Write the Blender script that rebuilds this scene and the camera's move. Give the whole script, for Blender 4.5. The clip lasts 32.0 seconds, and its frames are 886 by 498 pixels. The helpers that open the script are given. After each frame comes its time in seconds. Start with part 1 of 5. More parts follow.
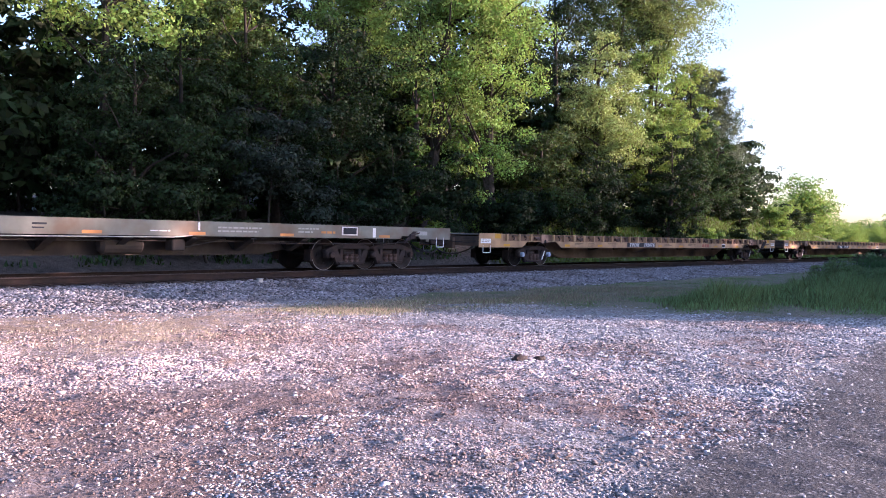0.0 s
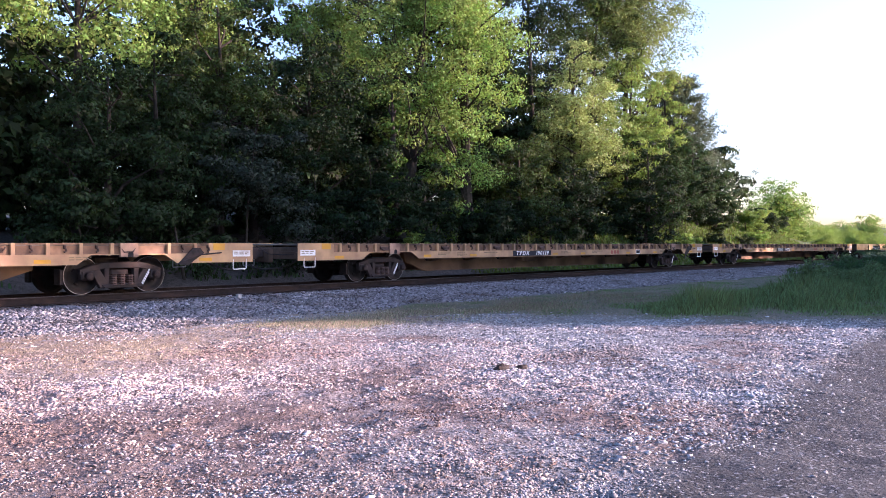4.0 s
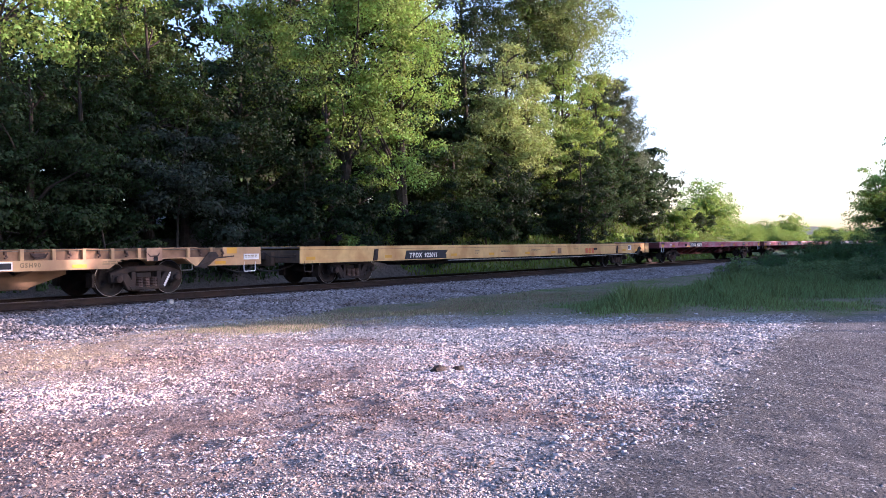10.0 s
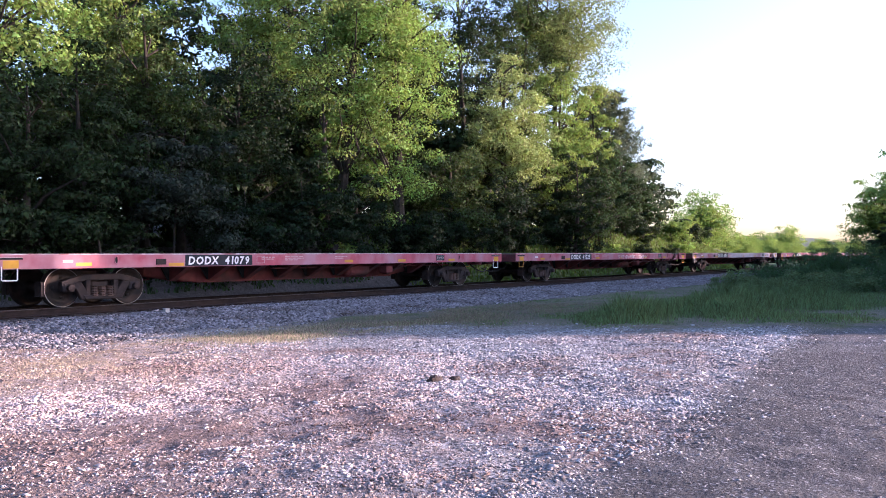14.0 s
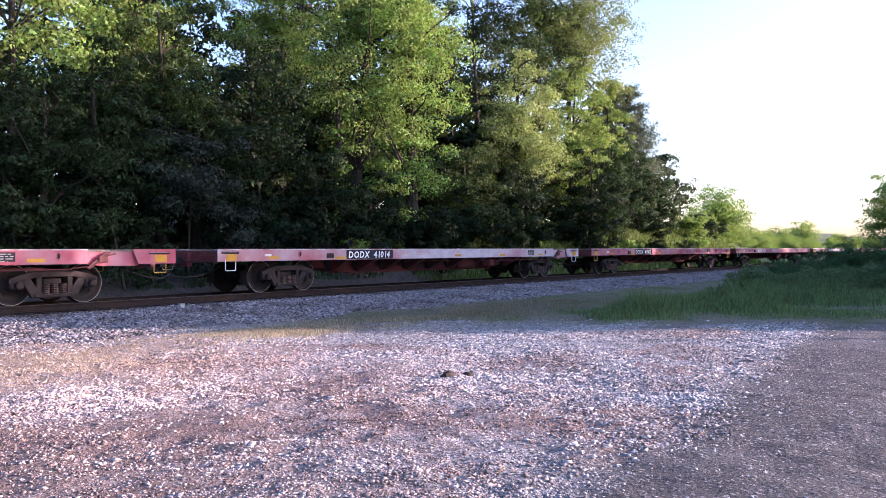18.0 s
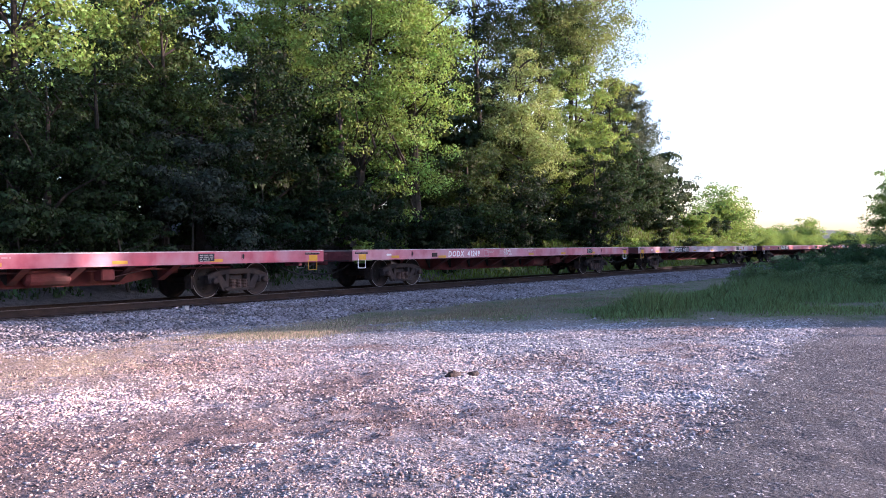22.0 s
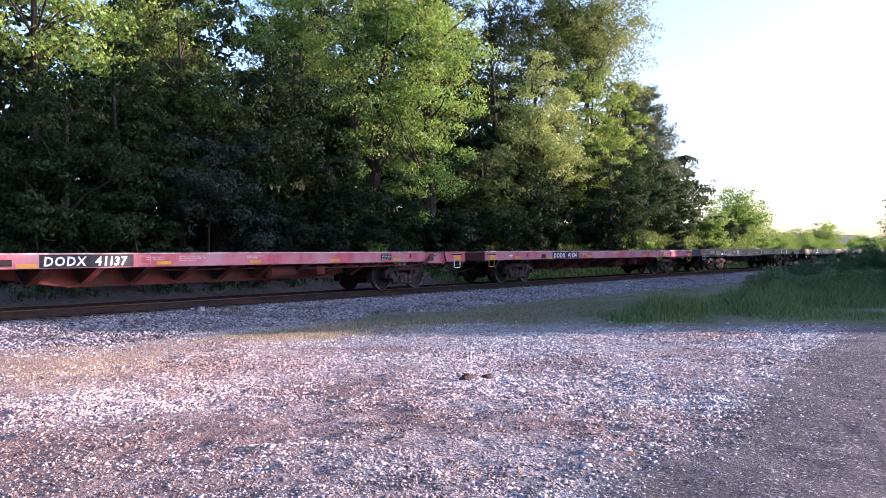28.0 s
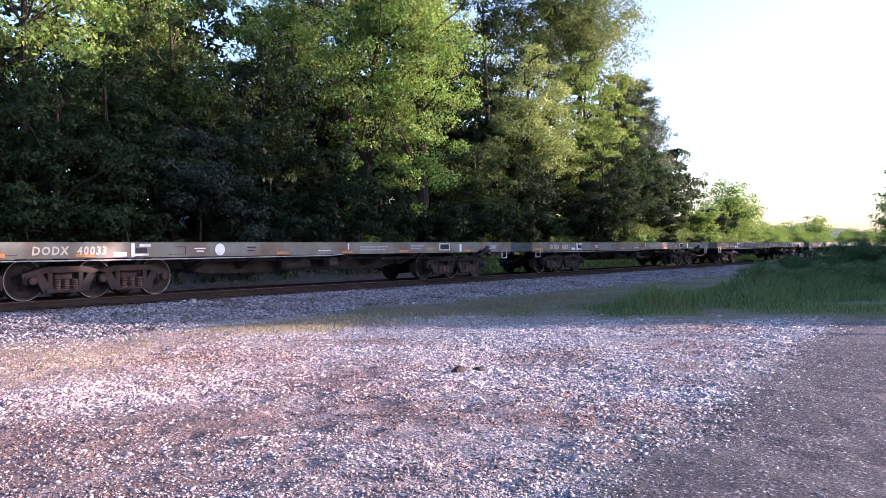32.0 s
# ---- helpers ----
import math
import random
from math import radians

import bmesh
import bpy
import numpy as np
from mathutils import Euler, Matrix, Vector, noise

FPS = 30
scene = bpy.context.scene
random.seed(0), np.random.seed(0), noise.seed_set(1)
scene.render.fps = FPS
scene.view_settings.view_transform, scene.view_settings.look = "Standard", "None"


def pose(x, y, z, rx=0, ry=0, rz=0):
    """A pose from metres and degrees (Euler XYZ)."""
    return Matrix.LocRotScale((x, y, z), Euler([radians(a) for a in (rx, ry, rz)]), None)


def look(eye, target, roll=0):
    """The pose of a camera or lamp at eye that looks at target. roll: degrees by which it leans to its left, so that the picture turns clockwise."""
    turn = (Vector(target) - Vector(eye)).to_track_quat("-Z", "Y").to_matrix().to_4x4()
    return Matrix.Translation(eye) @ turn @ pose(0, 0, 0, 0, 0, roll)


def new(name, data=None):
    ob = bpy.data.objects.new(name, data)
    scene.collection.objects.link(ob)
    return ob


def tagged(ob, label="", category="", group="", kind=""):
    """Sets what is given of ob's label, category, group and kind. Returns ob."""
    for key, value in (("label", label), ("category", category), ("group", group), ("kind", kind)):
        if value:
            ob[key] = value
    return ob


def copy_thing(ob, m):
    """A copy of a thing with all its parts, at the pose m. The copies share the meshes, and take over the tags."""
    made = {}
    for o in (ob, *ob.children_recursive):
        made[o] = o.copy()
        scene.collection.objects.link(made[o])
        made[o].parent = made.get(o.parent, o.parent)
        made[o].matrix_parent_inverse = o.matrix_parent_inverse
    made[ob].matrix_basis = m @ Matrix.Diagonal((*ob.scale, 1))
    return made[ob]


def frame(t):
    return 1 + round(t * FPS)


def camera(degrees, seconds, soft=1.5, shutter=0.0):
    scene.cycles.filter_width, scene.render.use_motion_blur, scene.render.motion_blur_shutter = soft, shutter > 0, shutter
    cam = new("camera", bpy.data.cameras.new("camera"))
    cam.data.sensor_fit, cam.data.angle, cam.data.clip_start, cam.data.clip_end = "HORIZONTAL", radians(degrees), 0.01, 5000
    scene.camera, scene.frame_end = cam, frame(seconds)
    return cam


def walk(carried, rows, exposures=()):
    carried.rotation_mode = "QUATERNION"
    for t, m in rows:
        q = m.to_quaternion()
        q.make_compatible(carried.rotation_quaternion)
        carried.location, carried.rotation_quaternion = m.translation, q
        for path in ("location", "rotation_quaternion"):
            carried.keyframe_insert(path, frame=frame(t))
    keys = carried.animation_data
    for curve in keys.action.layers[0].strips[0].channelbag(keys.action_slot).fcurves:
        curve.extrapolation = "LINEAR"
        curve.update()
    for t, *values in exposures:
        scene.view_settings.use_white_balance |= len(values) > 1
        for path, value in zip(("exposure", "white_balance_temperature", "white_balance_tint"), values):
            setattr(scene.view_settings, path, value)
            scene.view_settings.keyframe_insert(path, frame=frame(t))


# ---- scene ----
# World: x along the track away from the camera's left, y towards the track, z up.
# The camera is held in the hand at one spot of a gravel lot and pans a little.
cam = camera(55.2, 32.0, soft=0.9)
EYE = 1.55
ROWS = [
    (0.0, 88.86, -1.37, -48.67),
    (0.5, 89.37, -1.03, -47.61),
    (1.0, 89.09, -0.51, -48.31),
    (1.5, 89.05, 0.02, -49.38),
    (2.0, 89.47, 0.16, -49.94),
    (2.5, 89.93, 0.21, -49.82),
    (4.5, 89.55, -0.27, -50.36),
    (5.0, 89.62, -0.36, -50.83),
    (5.5, 89.67, -0.26, -51.31),
    (6.0, 89.78, -0.14, -51.87),
    (6.5, 89.78, 0.11, -52.48),
    (7.0, 89.60, 0.11, -53.13),
    (7.5, 89.60, 0.62, -53.50),
    (8.0, 89.48, 0.33, -54.43),
    (8.5, 89.47, 0.60, -54.97),
    (9.0, 89.52, 0.77, -54.73),
    (9.5, 89.66, 0.60, -54.41),
    (10.0, 89.74, 0.53, -54.42),
    (10.5, 89.86, 0.25, -54.45),
    (11.0, 90.15, -0.22, -54.39),
    (11.5, 90.44, -0.49, -54.03),
    (12.0, 90.48, -0.03, -53.65),
    (12.5, 90.31, 0.13, -53.63),
    (13.0, 90.31, 0.33, -54.10),
    (13.5, 90.46, 0.12, -54.60),
    (14.0, 90.41, 0.25, -54.64),
    (14.5, 90.32, 0.24, -54.26),
    (16.5, 90.19, 0.49, -53.54),
    (17.0, 90.24, 0.41, -53.53),
    (17.5, 90.21, 0.22, -53.60),
    (18.0, 90.11, 0.25, -53.71),
    (18.5, 90.03, 0.46, -53.66),
    (19.0, 90.06, 0.68, -53.55),
    (19.5, 90.09, 0.52, -53.34),
    (20.0, 90.06, 0.38, -53.09),
    (20.5, 90.11, 0.59, -53.02),
    (21.0, 90.18, 0.46, -53.04),
    (21.5, 90.19, 0.62, -53.24),
    (22.0, 90.12, 0.75, -53.48),
    (22.5, 90.08, 0.63, -53.57),
    (23.0, 90.02, 0.84, -53.44),
    (23.5, 89.98, 0.82, -53.32),
    (24.0, 90.02, 0.72, -53.16),
    (24.5, 90.13, 0.72, -53.05),
    (25.0, 90.21, 0.47, -53.02),
    (25.5, 90.22, 0.70, -52.92),
    (27.5, 90.23, 0.41, -52.55),
    (28.0, 90.30, 0.43, -52.48),
    (28.5, 90.45, 0.30, -52.42),
    (29.0, 90.47, -0.10, -52.30),
    (29.5, 90.41, 0.06, -52.14),
    (30.0, 90.31, 0.07, -52.25),
    (30.5, 90.13, 0.09, -52.43),
    (31.0, 90.02, 0.05, -52.67),
    (31.5, 89.93, 0.14, -52.91),
    (32.0, 89.79, 0.31, -53.00),]
walk(cam, [(t, pose(0, 0, EYE, rx, ry, rz)) for t, rx, ry, rz in ROWS], [(0, 0.72, 5090, 31), (32, 0.72, 5090, 31)])

# ---- light: a low evening sun from the right of the lot, behind an added row of unseen trees ----
SUN_AZ, SUN_EL = radians(-50), radians(12.5)
to_sun = Vector((math.cos(SUN_AZ) * math.cos(SUN_EL), math.sin(SUN_AZ) * math.cos(SUN_EL), math.sin(SUN_EL)))
world = bpy.data.worlds.new("sky")
world.use_nodes = True
scene.world = world
sky = world.node_tree.nodes.new("ShaderNodeTexSky")
sky.sky_type, sky.sun_disc = "NISHITA", False
sky.sun_elevation, sky.sun_rotation = SUN_EL, math.atan2(to_sun.x, to_sun.y)
sky.air_density, sky.dust_density, sky.ozone_density = 1.0, 2.0, 0.6
back = world.node_tree.nodes["Background"]
back.inputs["Strength"].default_value = 0.29
world.node_tree.links.new(sky.outputs[0], back.inputs["Color"])
sun = new("sun", bpy.data.lights.new("sun", "SUN"))
sun.data.energy, sun.data.angle, sun.data.color = 11.4, radians(0.6), (1.0, 0.66, 0.425)
sun.matrix_world = look(to_sun * 100, (0, 0, 0))


# ---- materials ----
def material(name, base, rough=0.6, metal=0.0, vary=0.25, scale=6.0, stain=None, stain_amount=0.35, stain_scale=1.5, bump=0.15, bump_scale=60.0, island=0.0, each=0.0, gloss=0.2):
    """Base colour with fine grain, larger stains of another colour, and fine relief."""
    m = bpy.data.materials.new(name)
    m.use_nodes = True
    n, l = m.node_tree.nodes, m.node_tree.links
    p = n["Principled BSDF"]
    p.inputs["Roughness"].default_value, p.inputs["Metallic"].default_value = rough, metal
    p.inputs["Specular IOR Level"].default_value = gloss
    co = n.new("ShaderNodeTexCoord")

    def noise_tex(s, detail=4.0):
        t = n.new("ShaderNodeTexNoise")
        t.inputs["Scale"].default_value, t.inputs["Detail"].default_value = s, detail
        l.new(co.outputs["Object"], t.inputs["Vector"])
        return t

    def mix(fac, a, b):
        x = n.new("ShaderNodeMix")
        x.data_type = "RGBA"
        for socket, value in ((x.inputs["Factor"], fac), (x.inputs["A"], a), (x.inputs["B"], b)):
            if isinstance(value, (int, float, tuple)):
                socket.default_value = value
            else:
                l.new(value, socket)
        return x.outputs["Result"]

    def ramp(value, lo, hi):
        r = n.new("ShaderNodeMapRange")
        r.inputs["From Min"].default_value, r.inputs["From Max"].default_value = lo, hi
        l.new(value, r.inputs["Value"])
        return r.outputs["Result"]

    dark = tuple(c * (1 - vary) for c in base) + (1,)
    light = tuple(min(1, c * (1 + vary)) for c in base) + (1,)
    col = mix(ramp(noise_tex(scale, 6).outputs["Fac"], 0.3, 0.7), dark, light)
    if stain:
        s = ramp(noise_tex(stain_scale, 8).outputs["Fac"], 0.62 - stain_amount * 0.45, 0.78 - stain_amount * 0.3)
        col = mix(s, col, tuple(stain) + (1,))
    if island or each:
        src = n.new("ShaderNodeNewGeometry").outputs["Random Per Island"] if island else n.new("ShaderNodeObjectInfo").outputs["Random"]
        amount = island or each
        hsv = n.new("ShaderNodeHueSaturation")
        r = n.new("ShaderNodeMapRange")
        r.inputs["To Min"].default_value, r.inputs["To Max"].default_value = 1 - amount, 1 + amount
        l.new(src, r.inputs["Value"])
        l.new(r.outputs["Result"], hsv.inputs["Value"])
        l.new(col, hsv.inputs["Color"])
        col = hsv.outputs["Color"]
    l.new(col, p.inputs["Base Color"])
    if bump:
        b = n.new("ShaderNodeBump")
        b.inputs["Strength"].default_value, b.inputs["Distance"].default_value = bump, 0.02
        l.new(noise_tex(bump_scale, 5).outputs["Fac"], b.inputs["Height"])
        l.new(b.outputs["Normal"], p.inputs["Normal"])
    return m


def leaf_material(name, base, through_colour, amount=0.35, hue=0.03):
    """Thin leaves: they scatter light back and let some of it through; each leaf has its own tone."""
    m = bpy.data.materials.new(name)
    m.use_nodes = True
    n, l = m.node_tree.nodes, m.node_tree.links
    p, out = n["Principled BSDF"], n["Material Output"]
    geo = n.new("ShaderNodeNewGeometry")
    tones = []
    for colour in (base, through_colour):
        hsv = n.new("ShaderNodeHueSaturation")
        hsv.inputs["Color"].default_value = tuple(colour) + (1,)
        for socket, lo, hi in (("Value", 1 - amount, 1 + amount), ("Hue", 0.5 - hue, 0.5 + hue)):
            r = n.new("ShaderNodeMapRange")
            r.inputs["To Min"].default_value, r.inputs["To Max"].default_value = lo, hi
            l.new(geo.outputs["Random Per Island"], r.inputs["Value"])
            l.new(r.outputs["Result"], hsv.inputs[socket])
        tones.append(hsv.outputs["Color"])
    p.inputs["Roughness"].default_value = 0.62
    p.inputs["Specular IOR Level"].default_value = 0.12
    l.new(tones[0], p.inputs["Base Color"])
    tr = n.new("ShaderNodeBsdfTranslucent")
    l.new(tones[1], tr.inputs["Color"])
    mix = n.new("ShaderNodeMixShader")
    mix.inputs[0].default_value = 0.3
    l.new(p.outputs[0], mix.inputs[1])
    l.new(tr.outputs[0], mix.inputs[2])
    l.new(mix.outputs[0], out.inputs["Surface"])
    return m


def ground_material():
    """Lot, road edge, dirt patches, verge and bank, told apart by place, with grain and stones on all of them."""
    m = bpy.data.materials.new("ground_cover")
    m.use_nodes = True
    n, l = m.node_tree.nodes, m.node_tree.links
    p = n["Principled BSDF"]
    p.inputs["Roughness"].default_value = 0.85
    p.inputs["Specular IOR Level"].default_value = 0.25
    co = n.new("ShaderNodeTexCoord").outputs["Object"]
    xyz = n.new("ShaderNodeSeparateXYZ")
    l.new(co, xyz.inputs[0])

    def noise_tex(s, detail=6.0, rough=0.6):
        t = n.new("ShaderNodeTexNoise")
        t.inputs["Scale"].default_value, t.inputs["Detail"].default_value, t.inputs["Roughness"].default_value = s, detail, rough
        l.new(co, t.inputs["Vector"])
        return t.outputs["Fac"]

    def math_node(op, a, b):
        x = n.new("ShaderNodeMath")
        x.operation = op
        for i, value in enumerate((a, b)):
            if isinstance(value, (int, float)):
                x.inputs[i].default_value = value
            else:
                l.new(value, x.inputs[i])
        return x.outputs[0]

    def span(value, lo, hi):
        r = n.new("ShaderNodeMapRange")
        r.inputs["From Min"].default_value, r.inputs["From Max"].default_value = lo, hi
        l.new(value, r.inputs["Value"])
        return r.outputs["Result"]

    def mix(fac, a, b):
        x = n.new("ShaderNodeMix")
        x.data_type = "RGBA"
        l.new(fac, x.inputs["Factor"])
        for socket, value in ((x.inputs["A"], a), (x.inputs["B"], b)):
            if isinstance(value, tuple):
                socket.default_value = value + (1,)
            else:
                l.new(value, socket)
        return x.outputs["Result"]

    wob = math_node("MULTIPLY", math_node("SUBTRACT", noise_tex(0.5, 5), 0.5), 4.0)
    wob2 = math_node("MULTIPLY", math_node("SUBTRACT", noise_tex(1.6, 5), 0.5), 2.2)
    y = math_node("ADD", math_node("ADD", xyz.outputs["Y"], wob), wob2)
    x = math_node("ADD", xyz.outputs["X"], wob)
    cells = n.new("ShaderNodeTexVoronoi")
    cells.inputs["Scale"].default_value = 26
    l.new(co, cells.inputs["Vector"])
    bw = n.new("ShaderNodeRGBToBW")
    l.new(cells.outputs["Color"], bw.inputs[0])
    fine = n.new("ShaderNodeTexVoronoi")
    fine.inputs["Scale"].default_value = 48
    l.new(co, fine.inputs["Vector"])
    bw2 = n.new("ShaderNodeRGBToBW")
    l.new(fine.outputs["Color"], bw2.inputs[0])
    chips = math_node("MULTIPLY", math_node("ADD", bw.outputs[0], bw2.outputs[0]), 0.5)
    gravel = mix(span(chips, 0.30, 0.70), (0.100, 0.105, 0.113), (0.39, 0.405, 0.43))
    # rosier, brighter chips: warm light on the lot's left put into colour
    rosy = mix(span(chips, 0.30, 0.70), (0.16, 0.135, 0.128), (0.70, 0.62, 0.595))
    dirt = mix(span(noise_tex(11, 8, 0.75), 0.35, 0.65), (0.105, 0.078, 0.070), (0.34, 0.255, 0.225))
    straw = mix(span(noise_tex(30, 6, 0.8), 0.38, 0.62), (0.17, 0.125, 0.08), (0.50, 0.385, 0.26))
    road = mix(span(noise_tex(75, 3, 0.8), 0.38, 0.62), (0.039, 0.041, 0.044), (0.116, 0.120, 0.127))
    road = mix(span(noise_tex(0.55, 5), 0.50, 0.66), road, mix(span(noise_tex(75, 3, 0.8), 0.38, 0.62), (0.072, 0.075, 0.080), (0.178, 0.184, 0.194)))
    road = mix(span(noise_tex(0.9, 6, 0.65), 0.60, 0.68), road, (0.052, 0.049, 0.051))
    road = mix(span(bw2.outputs[0], 0.80, 0.84), road, (0.30, 0.31, 0.325))
    verge = mix(span(noise_tex(18, 8, 0.8), 0.38, 0.62), (0.075, 0.08, 0.05), (0.21, 0.19, 0.135))
    verge = mix(span(noise_tex(0.9, 6), 0.48, 0.62), verge, mix(span(noise_tex(24, 6, 0.8), 0.38, 0.62), (0.04, 0.065, 0.02), (0.13, 0.15, 0.06)))
    stone = mix(span(bw.outputs[0], 0.2, 0.85), (0.072, 0.070, 0.076), (0.25, 0.24, 0.255))
    bank = mix(span(noise_tex(1.2), 0.35, 0.65), (0.045, 0.07, 0.02), (0.10, 0.13, 0.035))
    litter = mix(span(noise_tex(5, 8, 0.7), 0.35, 0.65), (0.035, 0.034, 0.032), (0.095, 0.090, 0.084))
    bank = mix(span(math_node("ADD", xyz.outputs["X"], wob), 30.0, 36.0), litter, bank)
    def blob(cx, cy, r):
        d = n.new("ShaderNodeVectorMath")
        d.operation = "DISTANCE"
        l.new(co, d.inputs[0])
        d.inputs[1].default_value = (cx, cy, 0)
        return span(math_node("ADD", d.outputs["Value"], math_node("MULTIPLY", wob2, 0.6)), r, r * 0.35)

    # pool of warm light painted into the gravel on the left
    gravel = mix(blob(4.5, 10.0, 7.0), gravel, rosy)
    lot = mix(span(noise_tex(0.55, 9, 0.72), 0.50, 0.62), gravel, dirt)
    earth = blob(4.4, 6.0, 2.0)
    for cx, cy, r in ((7.0, 6.8, 1.4), (3.4, 6.6, 2.0), (6.1, 5.0, 0.9), (7.0, 3.6, 1.1), (9.8, 5.6, 0.9), (3.0, 4.4, 1.6), (6.3, 2.9, 0.8)):
        earth = math_node("MAXIMUM", earth, blob(cx, cy, r))
    lot = mix(math_node("MULTIPLY", earth, span(noise_tex(3.5, 8, 0.75), 0.28, 0.50)), lot, dirt)
    lot = mix(math_node("MULTIPLY", blob(6.2, 11.2, 3.6), span(noise_tex(4.5, 8, 0.75), 0.36, 0.60)), lot, straw)
    edge = math_node("ADD", math_node("MULTIPLY", wob, 0.18), math_node("MULTIPLY", wob2, 0.25))
    col = mix(span(math_node("SUBTRACT", math_node("ADD", xyz.outputs["Y"], edge), math_node("MULTIPLY", xyz.outputs["X"], 0.11)), 2.25, 1.75), lot, road)
    col = mix(math_node("MULTIPLY", span(y, 10.8, 12.2), span(noise_tex(2.2, 8, 0.75), 0.42, 0.58)), col, straw)
    col = mix(math_node("MULTIPLY", span(math_node("SUBTRACT", x, math_node("MULTIPLY", xyz.outputs["Y"], -0.55)), 19.0, 22.0), span(math_node("ADD", xyz.outputs["Y"], math_node("MULTIPLY", x, 0.25)), 7.6, 8.5)), col, verge)
    col = mix(span(xyz.outputs["X"], 42.0, 52.0), col, verge)
    col = mix(span(math_node("ADD", xyz.outputs["Y"], math_node("MULTIPLY", wob2, 0.35)), 14.0, 14.6), col, stone)
    col = mix(span(xyz.outputs["Y"], 22.4, 23.4), col, bank)
    l.new(col, p.inputs["Base Color"])
    b = n.new("ShaderNodeBump")
    b.inputs["Strength"].default_value, b.inputs["Distance"].default_value = 1.0, 0.045
    l.new(math_node("ADD", cells.outputs["Distance"], noise_tex(60, 6, 0.75)), b.inputs["Height"])
    l.new(b.outputs["Normal"], p.inputs["Normal"])
    return m


GROUND = ground_material()
EARTH = material("brown_earth_crumbs", (0.19, 0.143, 0.128), 0.9, vary=0.3, scale=12, stain=(0.09, 0.065, 0.06), stain_amount=0.4, stain_scale=2.0, bump=0.4, bump_scale=120, island=0.5)
PALE_STONE = material("pale_gravel", (0.295, 0.305, 0.32), 0.8, vary=0.2, scale=9, stain=(0.23, 0.195, 0.18), stain_amount=0.36, stain_scale=0.45, bump=0.3, bump_scale=150, island=0.68)
# The same gravel, brighter and rosier to carry the warm light on it.
WARM_LIT_STONE = material("rosy_pale_gravel", (0.50, 0.42, 0.395), 0.8, vary=0.2, scale=9, stain=(0.25, 0.175, 0.15), stain_amount=0.42, stain_scale=0.45, bump=0.3, bump_scale=150, island=0.68)
GREY_STONE = material("grey_ballast", (0.225, 0.216, 0.228), 0.75, vary=0.2, scale=8, stain=(0.10, 0.08, 0.07), stain_amount=0.3, stain_scale=0.7, bump=0.3, bump_scale=150, island=0.75)
RAIL_STEEL = material("rusty_rail_steel", (0.026, 0.019, 0.018), 0.85, 0.0, stain=(0.04, 0.026, 0.021), bump=0.3, gloss=0.15)
RAIL_TOP = material("polished_rail_head", (0.09, 0.08, 0.078), 0.6, 0.3, vary=0.1, bump=0.05)
TIE_WOOD = material("creosoted_tie_wood", (0.045, 0.034, 0.028), 0.9, vary=0.4, scale=14, stain=(0.09, 0.08, 0.075), bump=0.5, bump_scale=40, each=0.35)
YELLOW = material("weathered_yellow_paint", (0.495, 0.315, 0.165), 0.6, vary=0.12, scale=4, stain=(0.31, 0.195, 0.115), stain_amount=0.42, stain_scale=1.3, bump=0.1)
CREAM = material("faded_cream_yellow_paint", (0.60, 0.39, 0.16), 0.6, vary=0.1, scale=4, stain=(0.40, 0.22, 0.08), stain_amount=0.3, stain_scale=1.1, bump=0.1)
RED = material("faded_red_paint", (0.41, 0.094, 0.124), 0.6, vary=0.14, scale=4, stain=(0.41, 0.22, 0.26), stain_amount=0.42, stain_scale=1.0, bump=0.1)
ROSY = material("rosy_bleached_red_paint", (0.46, 0.155, 0.185), 0.6, vary=0.14, scale=4, stain=(0.50, 0.30, 0.33), stain_amount=0.4, stain_scale=1.0, bump=0.1)
CHALKY = material("red_paint_bleached_to_pale_grey", (0.52, 0.46, 0.49), 0.65, vary=0.14, scale=3, stain=(0.38, 0.13, 0.145), stain_amount=0.34, stain_scale=0.45, bump=0.1)
# Grimy underframe red, also the painted shade of the leading end.
RED_GRIME_SHADE = material("grimy_red_underframe_paint", (0.135, 0.036, 0.036), 0.75, vary=0.25, scale=5, stain=(0.05, 0.03, 0.028), stain_amount=0.4, stain_scale=1.2, bump=0.15)
BRACKET = material("brown_stained_bracket_paint", (0.40, 0.25, 0.17), 0.7, vary=0.2, scale=8, stain=(0.2, 0.12, 0.09), stain_amount=0.4, bump=0.1)
# The recess's shade is put into this brown, along with rust stains.
BAND_SHADED_RUST = material("rusty_dirt_on_yellow_paint", (0.27, 0.165, 0.10), 0.75, vary=0.25, scale=5, stain=(0.12, 0.075, 0.055), stain_amount=0.45, stain_scale=1.6, bump=0.15)
RUST = material("rust_brown_iron", (0.11, 0.070, 0.056), 0.8, vary=0.3, scale=14, stain=(0.05, 0.035, 0.03), stain_amount=0.4, bump=0.2)
TAN_DIRTY = material("grimy_tan_underframe_paint", (0.235, 0.148, 0.09), 0.75, vary=0.2, scale=4, stain=(0.06, 0.042, 0.03), stain_amount=0.35, stain_scale=1.0, bump=0.15)
GREY = material("weathered_grey_paint", (0.182, 0.182, 0.156), 0.65, vary=0.12, scale=4, stain=(0.14, 0.105, 0.075), stain_amount=0.4, stain_scale=1.2, bump=0.1)
BROWN_DIRTY = material("rusty_brown_underframe", (0.115, 0.075, 0.05), 0.8, vary=0.25, scale=5, stain=(0.045, 0.034, 0.028), stain_amount=0.4, bump=0.15)
